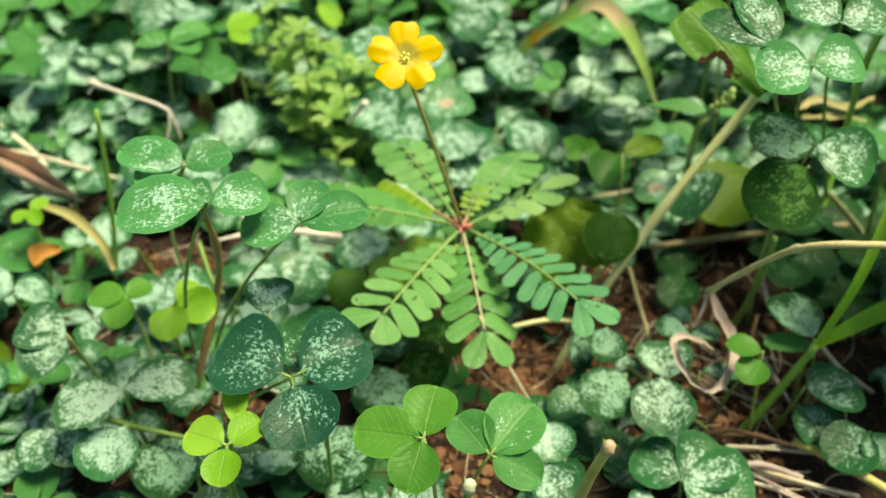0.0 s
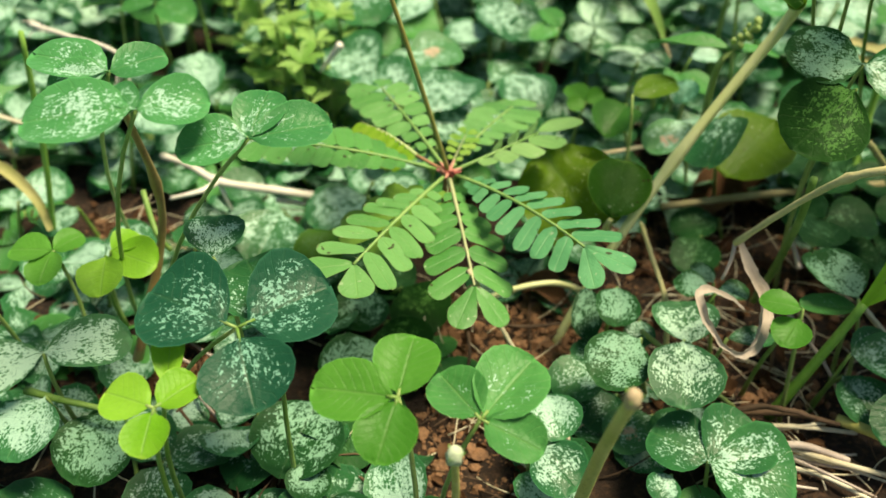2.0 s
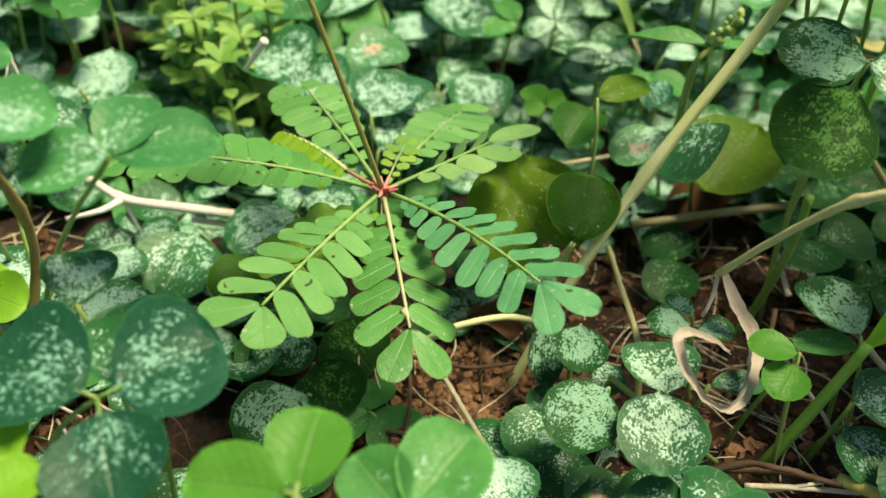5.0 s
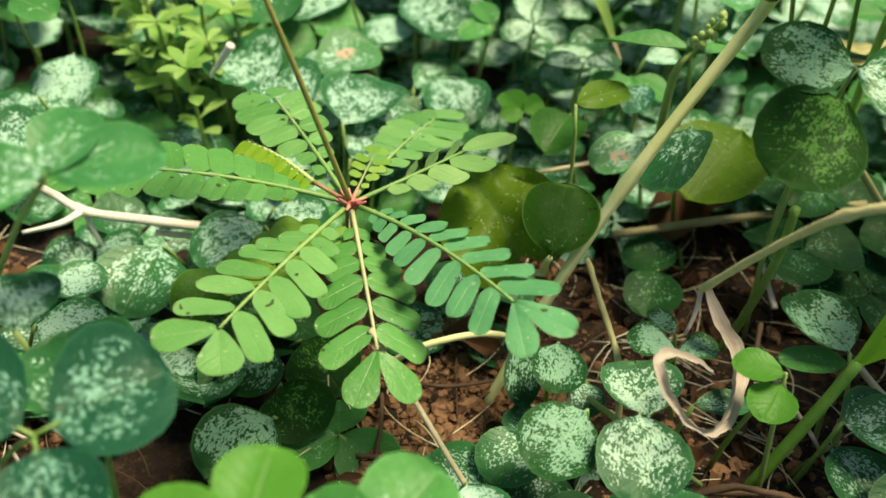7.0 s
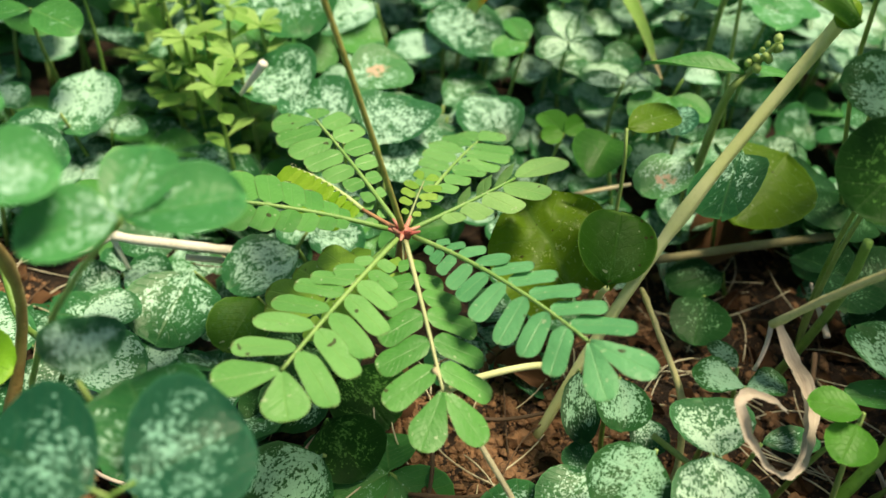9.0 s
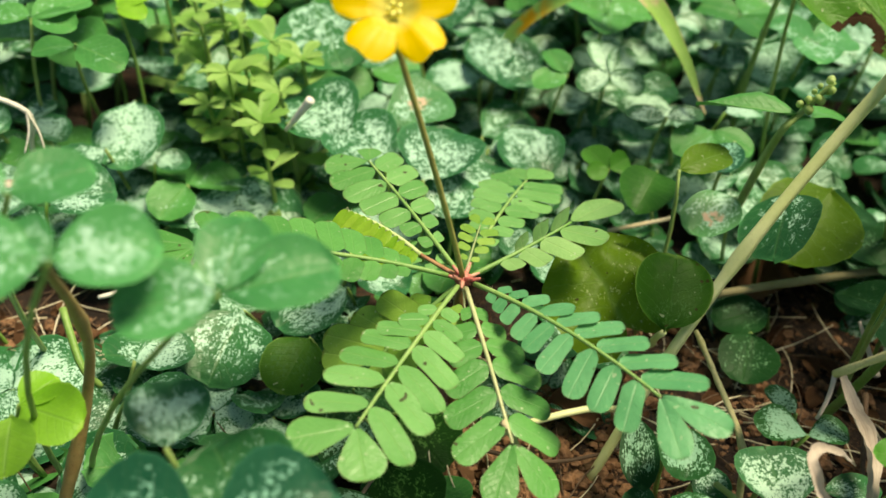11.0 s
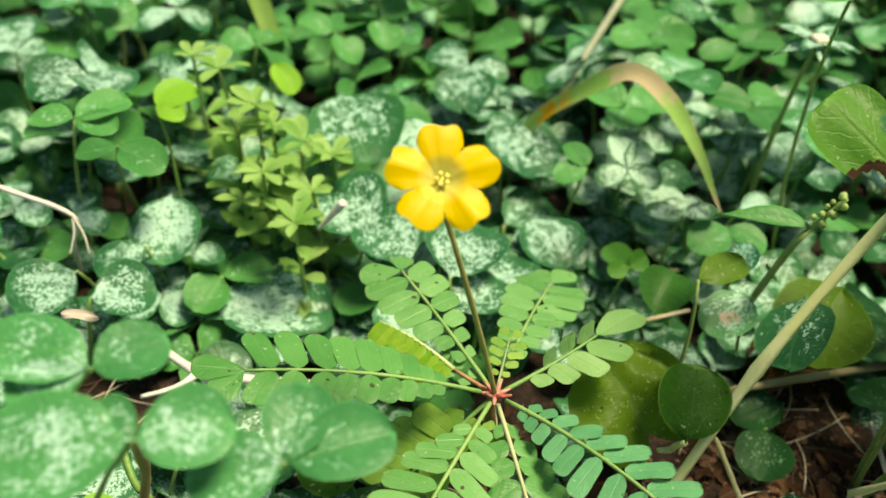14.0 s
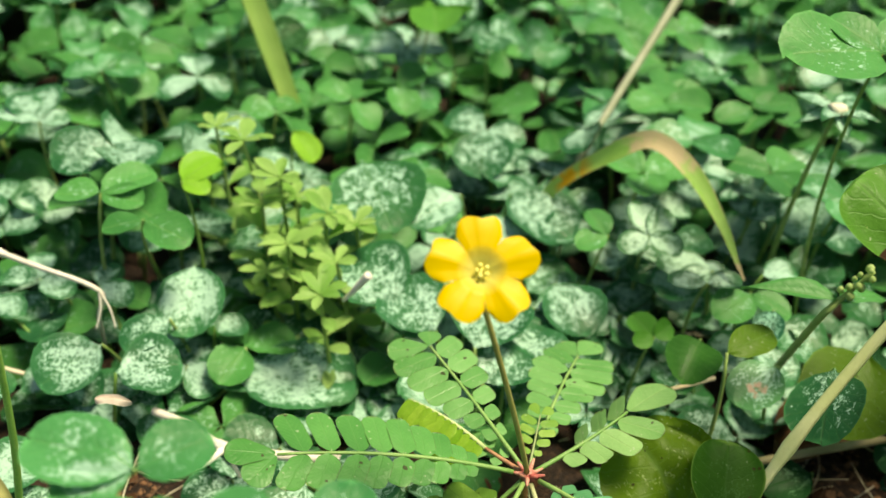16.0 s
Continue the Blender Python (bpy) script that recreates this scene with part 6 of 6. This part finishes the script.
sprig((0.1152, 0.1371), (0.1112, 0.1311, 0.0789), ((0.1252, 0.1314, 0.0779), (0.1040, 0.1431, 0.0779), (0.1046, 0.1188, 0.0779),), SPECKLED, 0.95)


# ---- ground cover between them ----
def crowded(x, y, z):
    """How high a filling leaf may stand without hiding the sprigs already built."""
    for p in TAKEN:
        if abs(p.x - x) < 0.013 and abs(p.y - y) < 0.016:
            z = min(z, p.z - 0.007)
    return z


BARE = ((0.0185, 0.1375, 0.016), (0.0614, 0.1265, 0.017), (0.0727, 0.1800, 0.017), (-0.0700, 0.1730, 0.008), (-0.0496, 0.1335, 0.008), (0.0520, 0.1660, 0.013), (0.0560, 0.1460, 0.018), (0.0770, 0.1500, 0.018), (0.0050, 0.1130, 0.009))


def is_bare(x, y):
    return any((x - a) ** 2 + (y - b) ** 2 < r * r for a, b, r in BARE)


def trefoil_points(x, y, h, size):
    joint = Vector((x, y, h))
    turn = RNG.uniform(0, 6.28)
    tilt = RNG.uniform(0, 0.35) if RNG.random() < 0.75 else RNG.uniform(0.4, 0.9)
    lead = RNG.uniform(0, 6.28)
    tips = []
    for k in range(3):
        a = turn + k * 2.09 + RNG.uniform(-0.25, 0.25)
        s = size * RNG.uniform(0.8, 1.1)
        tips.append(joint + Vector((math.cos(a) * s, math.sin(a) * s, s * (RNG.uniform(-0.25, 0.15) + tilt * math.cos(a - lead)))))
    return joint, tips


def choose(x, y):
    k = RNG.random()
    # low in front, some leaves get the green with shade in its colour
    if y < 0.17 and x > -0.025:
        return FROSTED if k < 0.2 else SPECKLED if k < 0.65 else SHADE_DARK if k < 0.9 else CLEAR
    if y > 0.185:
        return FROSTED if k < 0.5 else PALE if k < 0.68 else SPECKLED if k < 0.86 else CLEAR
    return FROSTED if k < 0.5 else SPECKLED if k < 0.8 else CLEAR if k < 0.95 else OLIVE


# single sprigs where they can be told apart
made = 0
for tries in range(900):
    if made >= 100:
        break
    y = RNG.uniform(0.075, 0.27)
    x = RNG.uniform(-1, 1) * (0.045 + 0.45 * y)
    if is_bare(x, y) or (y < 0.165 and RNG.random() < (0.08 if x < -0.02 else 0.45)):
        continue
    top = RNG.uniform(0.006, 0.016) if y < 0.19 else RNG.uniform(0.010, 0.024)
    z = crowded(x, y, top)
    if z < 0.003:
        z = RNG.uniform(0.003, 0.005)
    joint, tips = trefoil_points(x, y, z, RNG.uniform(0.0085, 0.0125))
    sprig((x + RNG.uniform(-0.004, 0.004), y + RNG.uniform(-0.004, 0.004)), joint, tips, choose(x, y), rolls=[RNG.uniform(-20, 20) for k in range(3)])
    made += 1
# taller sprigs scattered over the far carpet
for k in range(24):
    y = RNG.uniform(0.30, 0.44)
    x = RNG.uniform(-1, 1) * (0.03 + 0.45 * y)
    joint, tips = trefoil_points(x, y, RNG.uniform(0.03, 0.052), RNG.uniform(0.010, 0.016))
    sprig((x + RNG.uniform(-0.006, 0.006), y + 0.004), joint, tips, (FROSTED, CLEAR, SPECKLED, CLEAR, FRESH, SHADE_DARK)[k % 6], rolls=[RNG.uniform(-20, 20) for i in range(3)])
del TAKEN[:]


def carpet(name, mat, label, spots, fine=(7, 4)):
    """The rest of the clover as one joined mass of leaflets and stalks."""
    verts, faces, uvs, kinds = [], [], [], []

    def put(v, f, u, m, slot):
        n0 = len(verts)
        verts.extend(tuple(m @ Vector(p)) for p in v)
        faces.extend(tuple(n0 + i for i in q) for q in f)
        uvs.extend(u)
        kinds.extend([slot] * len(f))

    shapes = [leaf_grid(0.95, "round", cup=0.12, fold=0.1, droop=0.1, wave=0.03, seed=k, rows=fine[0], cols=fine[1]) for k in range(6)]
    for x, y, z, size in spots:
        joint, tips = trefoil_points(x, y, z, size)
        v, f = tube_data(bend((x + RNG.uniform(-0.005, 0.005), y + RNG.uniform(-0.005, 0.005), -0.003), joint, 0, 0.05, 3), 0.0006, 0.0004, 4)
        put(v, f, [(0.5, 0.5)] * len(v), Matrix(), 1)
        for tip in tips:
            put(*RNG.choice(shapes), aim(joint, tip, RNG.gauss(0, 20)), 0)
    me = mesh_of(name, verts, faces, uvs)
    me.materials.append(mat)
    me.materials.append(STALK)
    me.polygons.foreach_set("material_index", kinds)
    return tagged(new(name, me), label, "clover", kind="stuff")


SPOTS = {"frosted": [], "speckled": [], "clear": [], "mid": []}
step = 0.0118
for i in range(-44, 45):
    for j in range(0, 48):
        x, y = i * step + RNG.uniform(-0.005, 0.005), 0.04 + j * step + RNG.uniform(-0.005, 0.005)
        if abs(x) > 0.085 + 0.5 * y or is_bare(x, y):
            continue
        if y < 0.235:
            if abs(x) > 0.09 + 0.1 * y or y > 0.2:
                z = RNG.uniform(0.002, 0.012)
            else:
                z = RNG.uniform(0.0005, 0.005)
                if RNG.random() < ((0.42 if x < -0.02 else 0.82) if y < 0.18 else 0.3):
                    continue
        else:
            swell = noise.noise(Vector((x * 32, y * 32, 4.0))) + 0.5 * noise.noise(Vector((x * 75, y * 75, 9.0)))
            if swell < -0.42:
                continue
            z = 0.011 + 0.024 * swell + RNG.uniform(-0.006, 0.008)
            z = max(0.003, z) + (RNG.uniform(0.01, 0.022) if RNG.random() < 0.05 else 0.0)
        k = RNG.random()
        if y < 0.275:
            kind = "frosted" if k < (0.45 if y < 0.235 else 0.6) else "speckled" if k < 0.8 else "clear"
        else:
            kind = "frosted" if k < 0.2 else "mid" if k < 0.55 else "clear"
        SPOTS[kind].append((x, y, z, RNG.uniform(0.0085, 0.0135) * (1.0 if y < 0.235 else 1.15)))
# beyond the view the same cover goes on all round
for k in range(4200):
    a, r = RNG.uniform(0, 6.28), 0.52 * math.sqrt(RNG.random())
    x, y = r * math.cos(a), 0.2 + r * math.sin(a)
    if y > 0.03 and abs(x) < 0.085 + 0.5 * y and y < 0.6:
        continue
    SPOTS[RNG.choice(("frosted", "speckled", "clear"))].append((x, y, RNG.uniform(0.005, 0.025), RNG.uniform(0.012, 0.018)))
carpet("frosted_clover", FROSTED, "dense carpet of frosted dark green clover leaves", SPOTS["frosted"])
carpet("speckled_clover", SPECKLED, "dense carpet of speckled dark green clover leaves", SPOTS["speckled"])
carpet("green_clover", CLEAR, "fresh green clover leaves scattered through the carpet", SPOTS["clear"])
carpet("flecked_clover", MIDLEAF, "mid-green clover leaves with pale flecks behind the flower", SPOTS["mid"])
# and thins out over the rest of the bed
OUTER = [[], []]
for k in range(9000):
    a, r = RNG.uniform(0, 6.28), 0.5 + abs(RNG.gauss(0.0, 0.85))
    OUTER[k % 2].append((r * math.cos(a), 0.2 + r * math.sin(a), RNG.uniform(0.006, 0.03), RNG.uniform(0.016, 0.028)))
carpet("speckled_clover", SPECKLED, "clover cover running on over the garden bed", OUTER[0], (4, 2))
carpet("green_clover", CLEAR, "green clover cover running on over the garden bed", OUTER[1], (4, 2))


def crumbs():
    """Loose crumbs of soil on the bare patches."""
    verts, faces = [], []
    balls = []
    for level in (1, 2):
        bm = bmesh.new()
        bmesh.ops.create_icosphere(bm, subdivisions=level, radius=1.0)
        balls.append(([v.co.copy() for v in bm.verts], [[v.index for v in q.verts] for q in bm.faces]))
        bm.free()
    for k in range(9000):
        a, b, r = BARE[RNG.randrange(len(BARE))] if k % 2 else BARE[0]
        t, d = RNG.uniform(0, 6.28), r * 1.35 * math.sqrt(RNG.random())
        x, y = a + d * math.cos(t), b + d * math.sin(t)
        large = k % 23 == 0
        s = RNG.uniform(0.0007, 0.0016) if large else RNG.uniform(0.0001, 0.0003) * (2.4 if RNG.random() < 0.2 else 1.0)
        ball, tris = balls[1 if large else 0]
        n0 = len(verts)
        o = Vector((x, y, relief(x, y) + s * 0.25))
        sx, sy, sz = RNG.uniform(0.7, 1.3), RNG.uniform(0.7, 1.3), RNG.uniform(0.45, 0.9)
        for p in ball:
            q = p * (1 + 0.55 * noise.noise(p * 1.4 + o * 900) + 0.3 * noise.noise(p * 3.5 + o * 700))
            verts.append(tuple(o + Vector((q.x * sx, q.y * sy, q.z * sz)) * s))
        faces += [tuple(n0 + i for i in q) for q in tris]
    me = mesh_of("soil_crumbs", verts, faces)
    me.polygons.foreach_set("use_smooth", [False] * len(me.polygons))
    me.materials.append(CRUMB)
    return tagged(new("soil_crumbs", me), "loose reddish brown crumbs of soil", "soil", kind="stuff")


def litter():
    """Scraps of dead leaf and thin rootlets on the soil under the clover."""
    verts, faces, uvs, kinds = [], [], [], []
    shapes = [leaf_grid(0.6, "lance", cup=0.6, fold=0.3, droop=0.2, wave=0.1, seed=k, rows=5, cols=3) for k in range(5)]
    for k in range(1100):
        if k < 360:
            a, b, r = BARE[RNG.randrange(len(BARE))]
            t, d = RNG.uniform(0, 6.28), r * 1.5 * math.sqrt(RNG.random())
            x, y = a + d * math.cos(t), b + d * math.sin(t)
        else:
            y = RNG.uniform(0.07, 0.24)
            x = RNG.uniform(-1, 1) * (0.05 + 0.45 * y)
        o = Vector((x, y, relief(x, y) + 0.0006))
        t = RNG.uniform(0, 6.28)
        way = Vector((math.cos(t), math.sin(t), RNG.uniform(-0.1, 0.25)))
        n0 = len(verts)
        if k % 2:
            v, f, u = RNG.choice(shapes)
            m = aim(o, o + way * RNG.uniform(0.002, 0.006), RNG.uniform(-40, 40))
            verts.extend(tuple(m @ Vector(p)) for p in v)
            kinds.extend([0] * len(f))
        else:
            v, f = tube_data(bend(o, o + way * RNG.uniform(0.006, 0.02), RNG.uniform(0, 0.12), RNG.uniform(-0.15, 0.15), 6), 0.00018, 0.0001, 4)
            u = [(0.5, 0.5)] * len(v)
            verts.extend(v)
            kinds.extend([1 + k % 4 // 2] * len(f))
        faces.extend(tuple(n0 + i for i in q) for q in f)
        uvs.extend(u)
    me = mesh_of("leaf_litter", verts, faces, uvs)
    for mat in (BROWN, TWIG, STRAW):
        me.materials.append(mat)
    me.polygons.foreach_set("material_index", kinds)
    return tagged(new("leaf_litter", me), "brown scraps of dead leaf and thin rootlets", "litter", kind="stuff")


crumbs()
litter()
